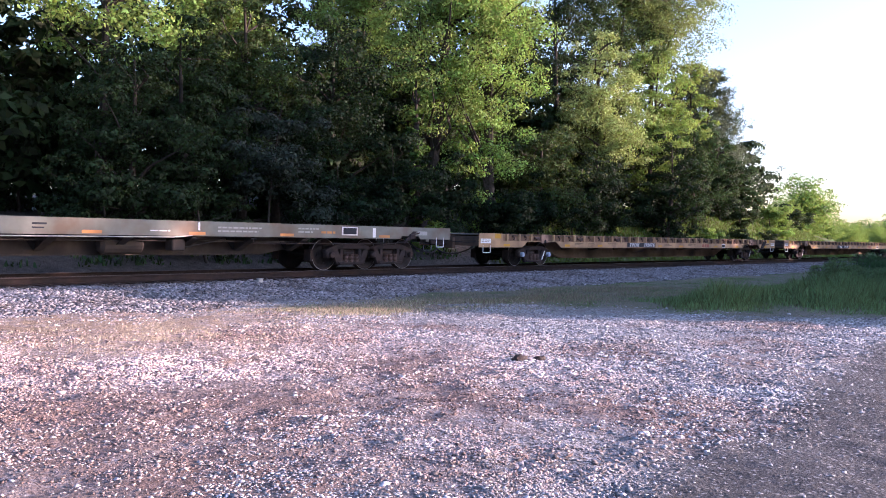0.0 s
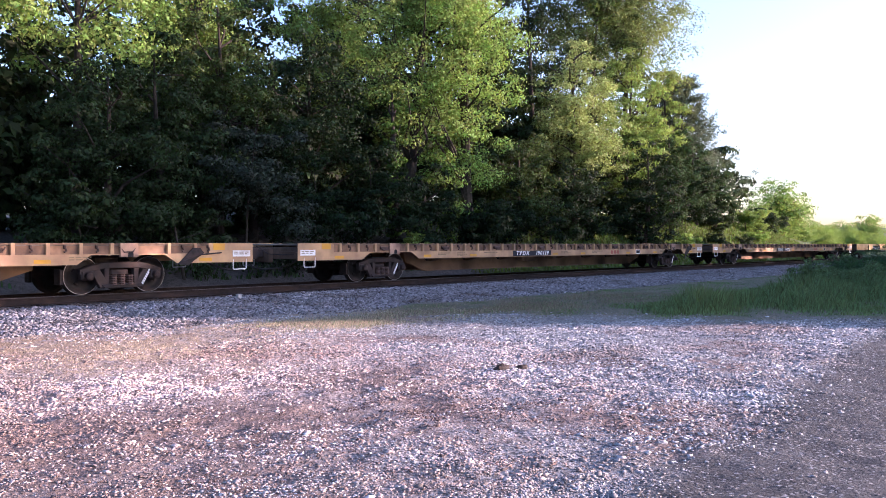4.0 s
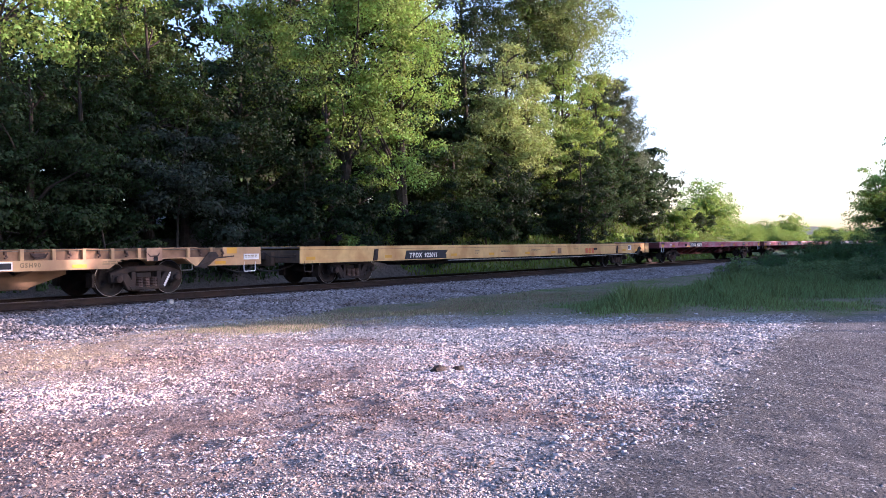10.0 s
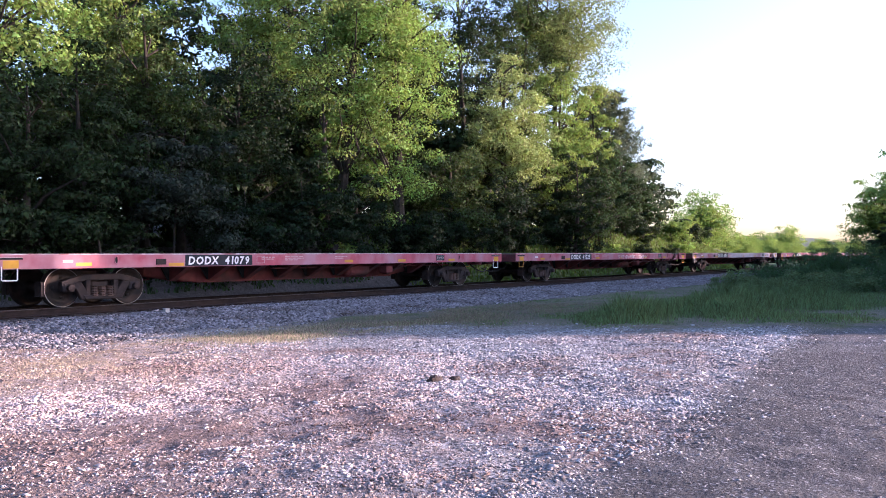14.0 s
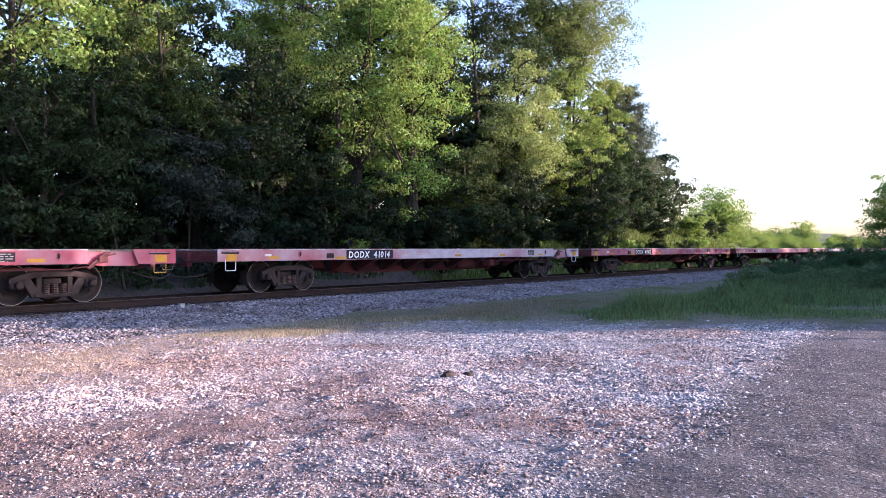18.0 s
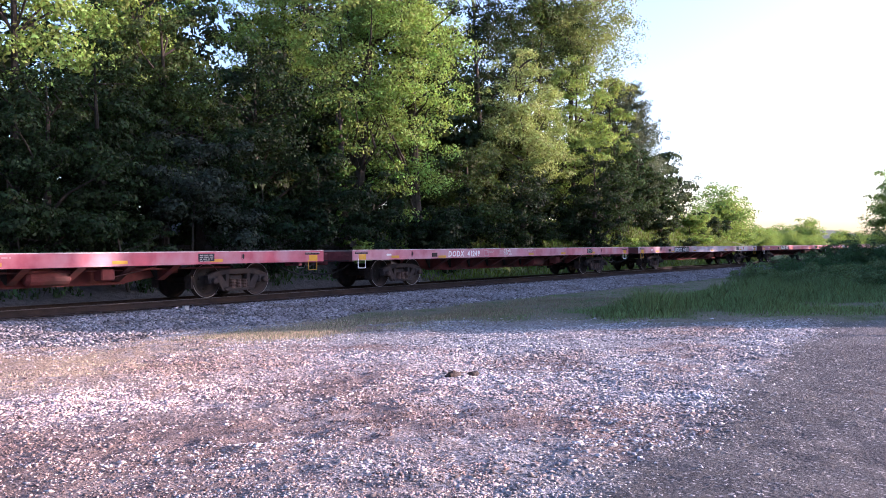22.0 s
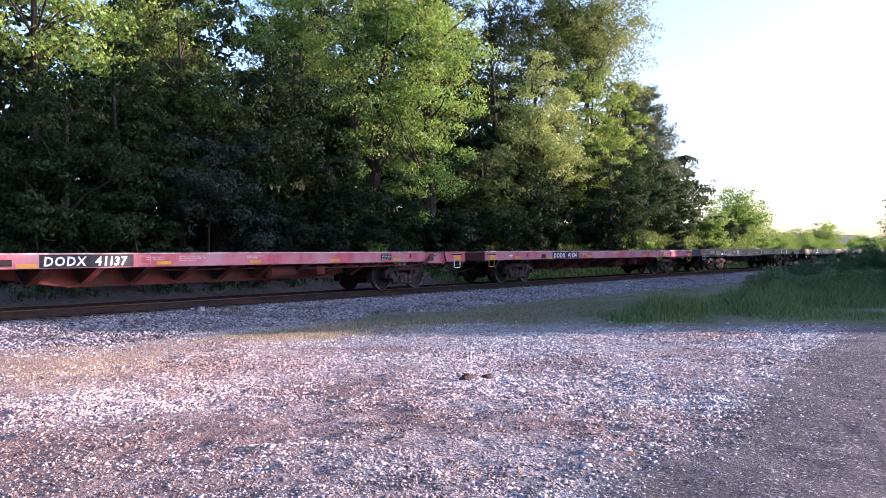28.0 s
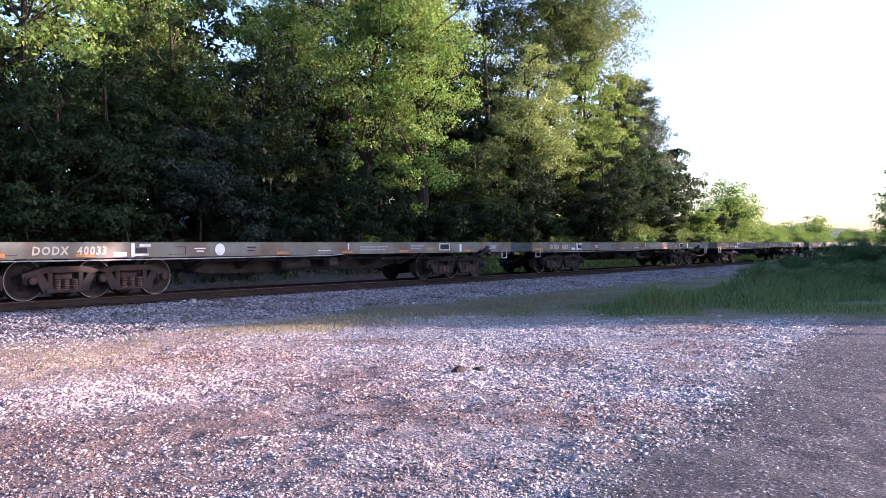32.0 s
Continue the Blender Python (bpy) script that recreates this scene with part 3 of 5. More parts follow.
def tree(name, x, y, height, spread, count, mat, label, low=0.2, size=0.2, clumps=38, trunk=0.18, seed=0, category="tree", slender=1.0, fill=0.25, puff=1.0, narrow=0.35):
    """A tapered trunk with limbs and a ragged crown of many leaves in uneven clumps."""
    r = np.random.default_rng(seed + 100)
    base = ground_z(x, y) - 0.1
    root = tagged(new(name), label, category)
    root.location = (x, y, base)
    bm = bmesh.new()
    lean = r.normal(size=2) * 0.04 * height
    spine = [(lean[0] * t + 0.1 * math.sin(3 * t + seed), lean[1] * t + 0.1 * math.cos(4 * t + seed), height * 0.86 * t) for t in np.linspace(0, 1, 7)]
    tube(bm, spine, [trunk * (1.25 if i == 0 else 1 - 0.85 * i / 6) for i in range(7)], 8)
    mid, half = height * (1 + low) / 2, height * (1 - low) / 2
    blobs = []
    for i in range(int(clumps * 2.1)):
        d = r.normal(size=3)
        d /= np.linalg.norm(d)
        k = 0.5 + 0.42 * r.random() if r.random() > fill else 0.5 * r.random()
        zz = mid + d[2] * half * k * 1.05
        taper = 1.0 - narrow * max(0, (zz - mid) / half)
        p = np.array((d[0] * spread * k * taper * slender + lean[0] * 0.6, d[1] * spread * k * taper + lean[1] * 0.6, zz))
        b = spread * r.uniform(0.10, 0.25) * taper * puff
        blobs.append((p, (b * r.uniform(0.8, 1.35), b * r.uniform(0.8, 1.35), b * r.uniform(0.45, 0.8))))
        if i % 5 == 0:
            t = min(0.95, max(0.12, (zz - 0.35 * math.hypot(p[0], p[1])) / height))
            s = Vector([float(q) for q in spine[min(6, int(t * 7))]])
            e = Vector([float(q) for q in p])
            side = Vector((float(r.normal()), float(r.normal()), 0)) * 0.08 * spread
            tube(bm, [s, s.lerp(e, 0.35) + side + Vector((0, 0, 0.04 * spread)), s.lerp(e, 0.7) - side * 0.5, e], [trunk * 0.34 * (1 - t * 0.6), trunk * 0.22, trunk * 0.12, 0.012], 5)
    part("trunk", bm, BARK, root, "grey-brown trunk and limbs")
    count, size = int(count * 1.2), size * 0.86
    v, d = clump_points(blobs, count)
    q, f = leaf_quads(v, d * 1.1 + rng.normal(size=v.shape) * 0.42 + np.array((0, 0, 0.25)), rng.uniform(0.55, 1.35, count) * size)
    crown = new("crown", arrays_mesh("crown", q, f, mat))
    crown.parent = root
    return root


def conifer(x, y, height, spread, seed, label):
    """A pine: uneven whorls of upswept boughs, each ending in soft plumes of needles, with gaps between."""
    r = np.random.default_rng(seed)
    base = ground_z(x, y) - 0.1
    root = tagged(new("conifer"), label, "tree")
    root.location = (x, y, base)
    bm = bmesh.new()
    tube(bm, [(0, 0, 0), (0.15, 0.1, height * 0.5), (0, 0.03, height * 0.98)], [0.2, 0.12, 0.02], 8)
    cs, ds = [], []
    z = height * 0.10
    while z < height * 0.97:
        reach = spread * (1 - z / height) ** 0.75 + 0.25
        for k in range(8):
            a = r.uniform(0, 2 * math.pi)
            long = reach * r.uniform(0.45, 1.15)
            lift = r.uniform(0.12, 0.5)
            tip = Vector((math.cos(a) * long, math.sin(a) * long, z + long * lift))
            mid = Vector((math.cos(a) * long * 0.55, math.sin(a) * long * 0.55, z + long * lift * 0.35))
            tube(bm, [(0, 0, z), mid, tip], [0.035, 0.022, 0.008], 4)
            for j in range(int(4 + 2.6 * long)):
                t = 0.35 + 0.65 * r.random() ** 0.7
                c = np.array(mid.lerp(tip, (t - 0.35) / 0.65)) + r.normal(size=3) * (0.16 * long, 0.16 * long, 0.06 * long)
                m = 34
                way = np.array((math.cos(a), math.sin(a), 0.55)) + r.normal(size=3) * 0.35
                along = r.random(m)[:, None] * way * r.uniform(0.35, 0.7)
                cs.append(c + along + r.normal(size=(m, 3)) * 0.10)
                ds.append(np.tile(np.array((math.cos(a) * 0.6, math.sin(a) * 0.6, 0.7)), (m, 1)))
        z += height * r.uniform(0.026, 0.05)
    part("trunk", bm, BARK, root, "straight brown trunk with thin boughs")
    c, d = np.concatenate(cs), np.concatenate(ds)
    q, f = leaf_quads(c, d + rng.normal(size=c.shape) * 0.5, rng.uniform(0.14, 0.30, len(c)), 0.26)
    crown = new("crown", arrays_mesh("crown", q, f, NEEDLE))
    crown.parent = root
    return root


def blades(name, places, heights, mat, label, width=0.012):
    """Upright blades of grass, each bent its own way."""
    k = len(places)
    a = rng.uniform(0, 2 * math.pi, k)
    side = np.stack([np.cos(a), np.sin(a), np.zeros(k)], 1) * (width * rng.uniform(0.7, 1.6, k))[:, None]
    bend = rng.normal(size=(k, 3)) * 0.28 * heights[:, None]
    bend[:, 2] = 0
    up = np.stack([np.zeros(k), np.zeros(k), heights], 1)
    v = np.stack([places - side, places + side, places + up * 0.6 + bend * 0.4 + side * 0.8, places + up + bend, places + up * 0.6 + bend * 0.4 - side * 0.8], 1)
    f = np.arange(5 * k).reshape(k, 5)
    ob = new(name, arrays_mesh(name, v.reshape(-1, 3), f, mat))
    return tagged(ob, label, "grass", kind="stuff")


# the wood behind the track, from the camera's side to the far end
tree("tree", 13.6, 27.3, 16.0, 3.9, 28000, LEAF_BRIGHT, "tall broadleaf tree with fresh yellow-green leaves", 0.27, 0.17, 64, seed=1, fill=0.45, puff=1.15)
# Along this edge, dark leaf colours stand in for shade.
tree("tree", 13.6, 24.9, 7.0, 2.8, 11000, LEAF_DARKENED, "tree at the wood edge, leaves darkened for half shade", 0.05, 0.16, 44, seed=18)
tree("tree", 16.5, 26.3, 8.0, 2.8, 10000, LEAF_DARKENED, "tree at the wood edge, leaves darkened for shade", -0.02, 0.18, 42, seed=22)
tree("tree", 19.4, 27.3, 9.9, 2.5, 12000, LEAF_SHADE, "slim tree in front of taller ones, leaves toned for shade", 0.1, 0.17, 48, seed=25, puff=1.1)
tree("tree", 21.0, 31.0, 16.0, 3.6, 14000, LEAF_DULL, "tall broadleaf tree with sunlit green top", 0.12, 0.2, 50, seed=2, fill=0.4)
tree("tree", 20.6, 27.0, 6.4, 3.2, 12000, LEAF_DEEP_SHADE, "tree at the wood edge, leaves darkened for deep shade", 0.0, 0.18, 48, seed=3)
tree("tree", 24.1, 27.4, 8.6, 3.8, 17000, LEAF_DEEP_SHADE, "tree at the wood edge, leaves darkened for deep shade", 0.0, 0.18, 60, seed=5, narrow=0.1)
tree("tree", 29.1, 31.6, 16.0, 3.4, 16000, LEAF_DULL, "broadleaf tree standing back in the wood", 0.25, 0.17, 56, seed=6, fill=0.4)
# Duller leaf colour than the next tree, in place of its weaker sun.
tree("tree", 29.5, 27.0, 20.5, 4.4, 36000, LEAF_DULL, "large broadleaf tree with drooping green foliage", 0.05, 0.16, 120, seed=7, trunk=0.30, puff=1.0, fill=0.35)
tree("tree", 31.8, 25.0, 21.5, 3.35, 34000, LEAF_MID, "large broadleaf tree with sunlit bright green foliage", 0.0, 0.16, 110, seed=23, trunk=0.28, puff=1.1, narrow=-0.1, fill=0.35)
# The next two carry a shaded gap in their leaf colour.
tree("tree", 36.8, 25.9, 5.8, 3.2, 11000, LEAF_SHADE, "smaller tree between two tall ones, leaves toned for shade", 0.0, 0.19, 42, seed=8)
tree("tree", 45.7, 30.6, 24.0, 4.4, 18000, LEAF_DARKENED, "tall tree in the wood, leaves darkened for its shade", 0.05, 0.22, 60, seed=9)
tree("tree", 44.5, 26.9, 11.6, 3.4, 28000, LEAF_OLIVE, "oak with olive and pale yellow-green foliage", 0.0, 0.165, 90, seed=10, trunk=0.3, puff=1.05, narrow=0.1, fill=0.35)
tree("tree", 50.9, 26.7, 12.4, 2.8, 17000, LEAF_DULL, "broadleaf tree in front of taller ones", 0.0, 0.18, 70, seed=24, narrow=0.2, puff=1.15)
tree("tree", 60.1, 28.4, 12.6, 2.1, 9000, LEAF_DULL, "slim sunlit green tree near the end of the wood", 0.1, 0.19, 44, seed=26, puff=1.2)
tree("tree", 58.3, 30.9, 22.0, 6.1, 40000, LEAF_PALE, "tall broadleaf tree with spreading top branches", 0.34, 0.2, 110, seed=11, trunk=0.3, puff=1.15, narrow=0.1, fill=0.4)
# Darkened leaves paint the shade at the wood's foot.
tree("tree", 42.0, 25.2, 5.0, 3.3, 10000, LEAF_DEEP_SHADE, "low tree at the foot of the wood, leaves darkened for shade", -0.02, 0.18, 40, seed=12)
tree("tree", 48.8, 24.3, 7.4, 2.6, 11000, LEAF_DEEP_SHADE, "tree at the foot of the wood, leaves darkened for shade", 0.0, 0.18, 44, seed=13, narrow=0.2)
tree("tree", 56.3, 26.0, 9.2, 3.0, 14000, LEAF_PINE, "dark green bushy evergreen tree at the end of the wood", -0.02, 0.19, 54, seed=17, narrow=0.5)
tree("tree", 62.9, 27.2, 6.9, 2.9, 12000, LEAF_PINE, "dark green bushy evergreen tree at the end of the wood", -0.02, 0.2, 44, seed=16, narrow=0.55)
tree("tree", 66.7, 27.1, 4.4, 1.9, 7000, LEAF_PINE, "low dark evergreen bush tree at the end of the wood", -0.05, 0.2, 34, seed=19, narrow=0.4)
conifer(65.7, 29.5, 11.8, 4.0, 14, "soft grey-green pine at the end of the wood")
conifer(66.8, 31.9, 11.6, 3.4, 15, "soft grey-green pine standing behind another")
tree("tree", 27.4, 25.8, 7.8, 0.75, 5000, LEAF_IVY, "dead trunk wrapped in hanging green ivy", -0.05, 0.15, 40, 0.22, 27, puff=1.5, fill=0.5)
# Two trees that fill gaps with leaves darkened in place of shade.
tree("tree", 52.1, 30.7, 24.0, 4.0, 16000, LEAF_SHADE, "tall tree filling the gap behind an oak, leaves toned for shade", 0.2, 0.22, 56, seed=28, puff=1.1)
tree("tree", 31.9, 31.7, 8.6, 3.6, 11000, LEAF_DEEP_SHADE, "tree standing back in the wood, leaves darkened for deep shade", 0.0, 0.24, 50, seed=29)
# bushes along the foot of the wood; most have shade put into their leaf colour
for i, (x, y, h, r, mat) in enumerate([(12.5, 24.4, 4.2, 2.3, LEAF_DARKENED), (15.6, 24.0, 4.6, 2.2, LEAF_DARKENED), (18.6, 24.6, 6.4, 2.8, LEAF_SILVER), (21.6, 24.2, 4.4, 2.3, LEAF_DEEP_SHADE), (24.6, 24.6, 5.0, 2.5, LEAF_DEEP_SHADE), (28.0, 24.4, 4.6, 2.3, LEAF_DEEP_SHADE), (31.6, 24.0, 3.6, 2.2, LEAF_DEEP_SHADE), (35.2, 24.6, 4.0, 2.3, LEAF_DEEP_SHADE), (39.0, 25.0, 3.3, 2.3, LEAF_DEEP_SHADE), (43.0, 25.2, 2.5, 2.0, LEAF_DEEP_SHADE), (48.5, 25.6, 2.3, 2.0, LEAF_DEEP_SHADE), (52.5, 26.4, 2.8, 1.9, LEAF_DEEP_SHADE), (59.5, 26.8, 3.0, 2.6, LEAF_DEEP_SHADE), (65.0, 26.4, 2.2, 2.0, LEAF_DARKENED), (72.0, 26.6, 2.4, 2.2, LEAF_BRIGHT), (77.0, 27.0, 2.6, 2.4, LEAF_DARKENED)]):
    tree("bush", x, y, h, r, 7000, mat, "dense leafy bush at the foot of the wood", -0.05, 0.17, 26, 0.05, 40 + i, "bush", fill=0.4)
# Its bright leaf colour stands in for a fleck of sun.
tree("bush", 26.3, 23.8, 2.1, 1.0, 3500, LEAF_BRIGHT, "small bush at the foot of the wood, bright leaves for a sun fleck", -0.1, 0.13, 24, 0.03, 58, "bush", fill=0.4)
# deeper wood, with undergrowth that closes it; its shade is in the leaf colour
back_one = tree("tree", 9, 36, 19.0, 5.4, 6500, LEAF_DARKENED, "tall tree deep in the wood", 0.0, 0.42, 46, seed=60)
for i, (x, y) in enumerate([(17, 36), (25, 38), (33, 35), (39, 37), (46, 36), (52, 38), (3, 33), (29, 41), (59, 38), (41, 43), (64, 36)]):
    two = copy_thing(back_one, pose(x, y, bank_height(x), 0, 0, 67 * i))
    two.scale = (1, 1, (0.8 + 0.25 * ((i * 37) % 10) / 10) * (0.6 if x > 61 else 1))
under_one = tree("bush", 8, 30.5, 8.0, 4.2, 3600, LEAF_DARKENED, "tall undergrowth inside the wood, leaves darkened for shade", -0.1, 0.5, 36, 0.06, 59, "bush", fill=0.4)
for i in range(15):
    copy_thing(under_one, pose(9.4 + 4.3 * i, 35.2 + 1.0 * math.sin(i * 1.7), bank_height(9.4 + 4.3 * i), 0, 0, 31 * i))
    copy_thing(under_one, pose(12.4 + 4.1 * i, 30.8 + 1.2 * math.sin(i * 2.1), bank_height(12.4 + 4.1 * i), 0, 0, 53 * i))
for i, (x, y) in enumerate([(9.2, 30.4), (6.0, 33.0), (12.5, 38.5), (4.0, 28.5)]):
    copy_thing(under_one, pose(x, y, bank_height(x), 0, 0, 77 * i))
# the wood goes on beside the line: mostly unseen trees added to shade it
side_shade_one = tree("tree", 6, 27, 15.0, 4.6, 5000, LEAF_DARKENED, "tall tree added beside the line to shade the wood", 0.05, 0.42, 36, seed=61)
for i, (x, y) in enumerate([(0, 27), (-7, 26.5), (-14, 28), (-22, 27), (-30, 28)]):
    copy_thing(side_shade_one, pose(x, y, 1.5, 0, 0, 81 * i))
# far trees along the line
far_one = tree("tree", 90.0, 30.0, 6.8, 3.9, 9000, LEAF_BRIGHT, "sunlit yellow-green tree beside the line", -0.05, 0.27, 50, seed=62, fill=0.4, puff=1.45)
for i, (x, y, s) in enumerate([(83, 29.5, 0.5), (97, 31.5, 0.72), (105, 32, 0.62), (118, 34, 0.56), (128, 36, 0.5), (140, 39, 0.7), (175, 48, 0.8), (215, 55, 0.72), (262, 62, 1.5), (292, 72, 0.9), (300, 62, 0.85), (330, 66, 1.1), (360, 72, 1.1), (400, 72, 1.2), (300, 50, 0.9), (250, 42, 0.6), (150, 30, 0.45), (190, 36, 0.6), (230, 30, 0.8), (280, 34, 1.0), (200, 16, 0.8), (240, 8, 1.2), (170, 10, 0.7), (120, 9, 0.7), (112, 28, 0.4), (122, 29, 0.42), (134, 30, 0.4), (146, 33, 0.5), (160, 26, 0.6), (159.6, 41.8, 0.85)]):
    two = copy_thing(far_one, pose(x, y, ground_z(x, y) - 0.1, 0, 0, 100 * i))
    two.scale = (s * 1.1, s * 1.1, s)
# trees and weeds on the near side of the line
tree("tree", 68.0, 8.6, 5.6, 2.2, 8000, LEAF_DARKENED, "small dark green tree beside the verge", -0.05, 0.2, 28, seed=67)
tree("tree", 66.0, 4.9, 12.8, 4.8, 16000, LEAF_MID, "broadleaf tree at the far edge of the verge", 0.0, 0.26, 44, seed=63)
tree("tree", 71.0, 9.8, 8.4, 3.5, 18000, LEAF_DULL, "slim green tree beside the verge", -0.02, 0.2, 80, seed=64, fill=0.45, puff=1.15)
# an added row of unseen trees over the road that keeps the low sun off the verge, the train and the foot of the wood
shade_one = tree("tree", 48.0, -10.0, 20.0, 5.4, 9000, LEAF_MID, "tall broadleaf tree added unseen beside the road for shade", 0.0, 0.6, 70, seed=65, fill=0.4, puff=1.3)
for i, (x, y, s) in enumerate([(43.6, -9.5, 1.0), (54.0, -9.0, 0.85), (60.5, -7.0, 0.95), (68.0, -5.0, 0.76), (45.2, -11.5, 1.1), (41.6, -13.0, 0.95), (76.0, -4.0, 0.52), (84.0, -3.0, 0.40), (51, -13, 0.8)]):
    two = copy_thing(shade_one, pose(x, y, -0.1, 0, 0, 71 * i))
    two.scale = (s, s, s)
# Hedge added out of view to cut the sun along ballast and trucks.
shade_hedge_one = tree("bush", 30.5, -9.0, 8.6, 2.4, 3000, LEAF_MID, "tall dense hedge bush added unseen beside the road for shade", -0.05, 0.76, 64, 0.06, 66, "bush", fill=0.5, puff=1.6)
for i, (x, h) in enumerate([(31.3, 9.6), (32.2, 10.0), (33.0, 10.6), (34.6, 11.2), (36.2, 12.2), (37.8, 13.3), (39.4, 14.6), (41.0, 16.0)]):
    for y in (-9.0, -11.4):
        two = copy_thing(shade_hedge_one, pose(x + (2.0 if y < -10 else 0), y + 0.4 * math.sin(i * 2.2), -0.1, 0, 0, 97 * i + 40 * y))
        two.scale = (1, 1, (h + (0.5 if y < -10 else 0)) / 8.6)
# Thin crowns added out of view to filter sun on the near cars.
thin_shade_one = tree("tree", 26.2, -9.3, 12.6, 2.9, 800, LEAF_MID, "tree with a thin high crown added unseen to filter the sun", 0.6, 0.5, 44, 0.1, 68, fill=0.4, puff=1.4)
copy_thing(thin_shade_one, pose(28.9, -9.6, -0.1, 0, 0, 140))
# More hedge copies, added to keep the sun off the far cars.
for i in range(14):
    two = copy_thing(shade_hedge_one, pose(43.5 + 3.3 * i, -11.5 + 0.62 * i, -0.1, 0, 0, 61 * i))
    two.scale = (1.15, 1.15, 1.12 + 0.08 * math.sin(i * 1.9))
for i in range(19):
    two = copy_thing(shade_hedge_one, pose(89.0 + 3.8 * i, -3.4 + 0.4 * math.sin(i * 2.7), -0.1, 0, 0, 47 * i))
    two.scale = (1.2, 1.2, 1.16 + 0.06 * math.sin(i * 1.3))
for i, (x, y, h, r) in enumerate([(34.6, 10.1, 1.15, 1.2), (36.7, 9.9, 1.35, 1.5), (38.8, 9.5, 1.4, 1.7), (41.0, 9.2, 1.5, 1.7), (43.1, 8.8, 1.95, 1.6), (46.2, 8.7, 2.2, 1.7), (45.4, 7.6, 2.6, 2.0), (45.5, 6.7, 2.5, 2.1), (45.6, 5.8, 2.6, 2.2), (32.9, 8.4, 0.9, 1.5), (34.2, 7.5, 1.0, 1.7), (36.4, 6.5, 1.2, 1.8), (37.6, 5.5, 1.4, 1.9), (51.1, 9.9, 2.7, 1.8)]):
    tree("bush", x, y, h, r, 6500, WEED if h > 1.25 else GRASS, "low bushy weeds in the verge", -0.2, 0.075, 34, 0.02, 80 + i, "bush", fill=0.4)

# grass: patchy in the verge with a few taller stands, thin and dry along the ballast, green on the bank
k = 150000
gx, gy = 13 + 39 * rng.random(k) ** 1.5, rng.uniform(2.6, 14.0, k)
dens = np.array([noise.noise(Vector((x * 0.35, y * 0.5, 7))) + 0.5 * noise.noise(Vector((x * 1.3, y * 1.7, 27))) for x, y in zip(gx, gy)])
stand = np.exp(-((gx - 19.6) / 1.8) ** 2 - ((gy - 8.0) / 0.9) ** 2) * 0.55 + np.exp(-((gx - 27) / 5) ** 2 - ((gy - 7.4) / 2.0) ** 2) * 0.8
ok = (gx + 0.9 * gy > 23.0 + 1.6 * dens) & (gy + 0.25 * gx > 7.9 + 0.5 * dens) & (gy < 0.55 * gx - 0.6 + 3.0 * dens + rng.normal(0, 0.6, k)) & (rng.random(k) < 0.5 + 1.2 * dens + stand)
gx, gy, dens, stand = gx[ok], gy[ok], dens[ok], stand[ok]
front = np.clip((gx + 0.9 * gy - 23.0) / 2.6, 0.18, 1.0)
tall = front * np.clip((11.2 - gy) / 2.4, 0.2, 1.0) * np.clip(0.07 + 0.08 * dens + 0.62 * stand * (1 + dens), 0.03, 0.6) * rng.uniform(0.5, 1.25, len(gx))
blades("grass", np.array([(x, y, ground_z(x, y)) for x, y in zip(gx, gy)]), tall, GRASS, "patchy green grass on the verge beside the lot", 0.0075)
k = 76000
gx, gy = 8.6 + 15.4 * rng.random(k) ** 1.5, rng.normal(0, 0.62, k)
gy = np.interp(gx, [8.6, 10, 14, 18, 24], [12.2, 12.1, 11.7, 11.9, 12.2]) + gy * np.interp(gx, [8.6, 12, 18], [0.7, 1.0, 1.5])
dens = np.array([noise.noise(Vector((x * 0.6, y * 0.9, 17))) for x, y in zip(gx, gy)])
ok = (rng.random(k) < (0.55 + 1.3 * dens) * np.interp(gx, [8.6, 10.8], [0.1, 1.0])) & (gy < 13.7)
gx, gy = gx[ok], gy[ok]
# Tan blades paint the sunlit end of the strip, dull ones the shade.
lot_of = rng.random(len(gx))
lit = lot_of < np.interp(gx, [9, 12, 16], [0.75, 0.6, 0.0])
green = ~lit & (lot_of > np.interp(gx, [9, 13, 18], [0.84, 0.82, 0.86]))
for sel, mat, label in ((lit, STRAW, "soft dry tan grass along the ballast, toned as sunlit"), (green, GRASS, "thin green grass along the ballast"), (~lit & ~green, SHADE_GRASS, "dead grass along the ballast, dulled olive for shade")):
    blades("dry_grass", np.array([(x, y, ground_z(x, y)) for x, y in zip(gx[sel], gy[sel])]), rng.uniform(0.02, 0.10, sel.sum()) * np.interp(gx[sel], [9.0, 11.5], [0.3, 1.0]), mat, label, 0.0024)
k = 14000
gx, gy = rng.normal(6.4, 1.4, k), rng.normal(11.0, 0.95, k)
ok = (gy < 13.3) & (np.array([noise.noise(Vector((x * 1.1, y * 1.5, 37))) for x, y in zip(gx, gy)]) > -0.05)
gx, gy = gx[ok], gy[ok]
blades("dry_grass", np.array([(x, y, ground_z(x, y)) for x, y in zip(gx, gy)]), rng.uniform(0.008, 0.026, len(gx)), STRAW, "sparse trodden dry grass among the gravel", 0.0028)
k = 26000
gx, gy = rng.uniform(30, 84, k), rng.uniform(22.6, 28.5, k)
blades("grass", np.array([(x, y, ground_z(x, y)) for x, y in zip(gx, gy)]), rng.uniform(0.08, 0.28, k), BANK_GRASS, "green grass on the bank behind the track", 0.03)
k = 3500
gx, gy = rng.uniform(5, 34, k), 23.7 + 1.6 * rng.random(k)
ok = np.array([noise.noise(Vector((x * 0.5, y * 0.8, 57))) for x, y in zip(gx, gy)]) > -0.1
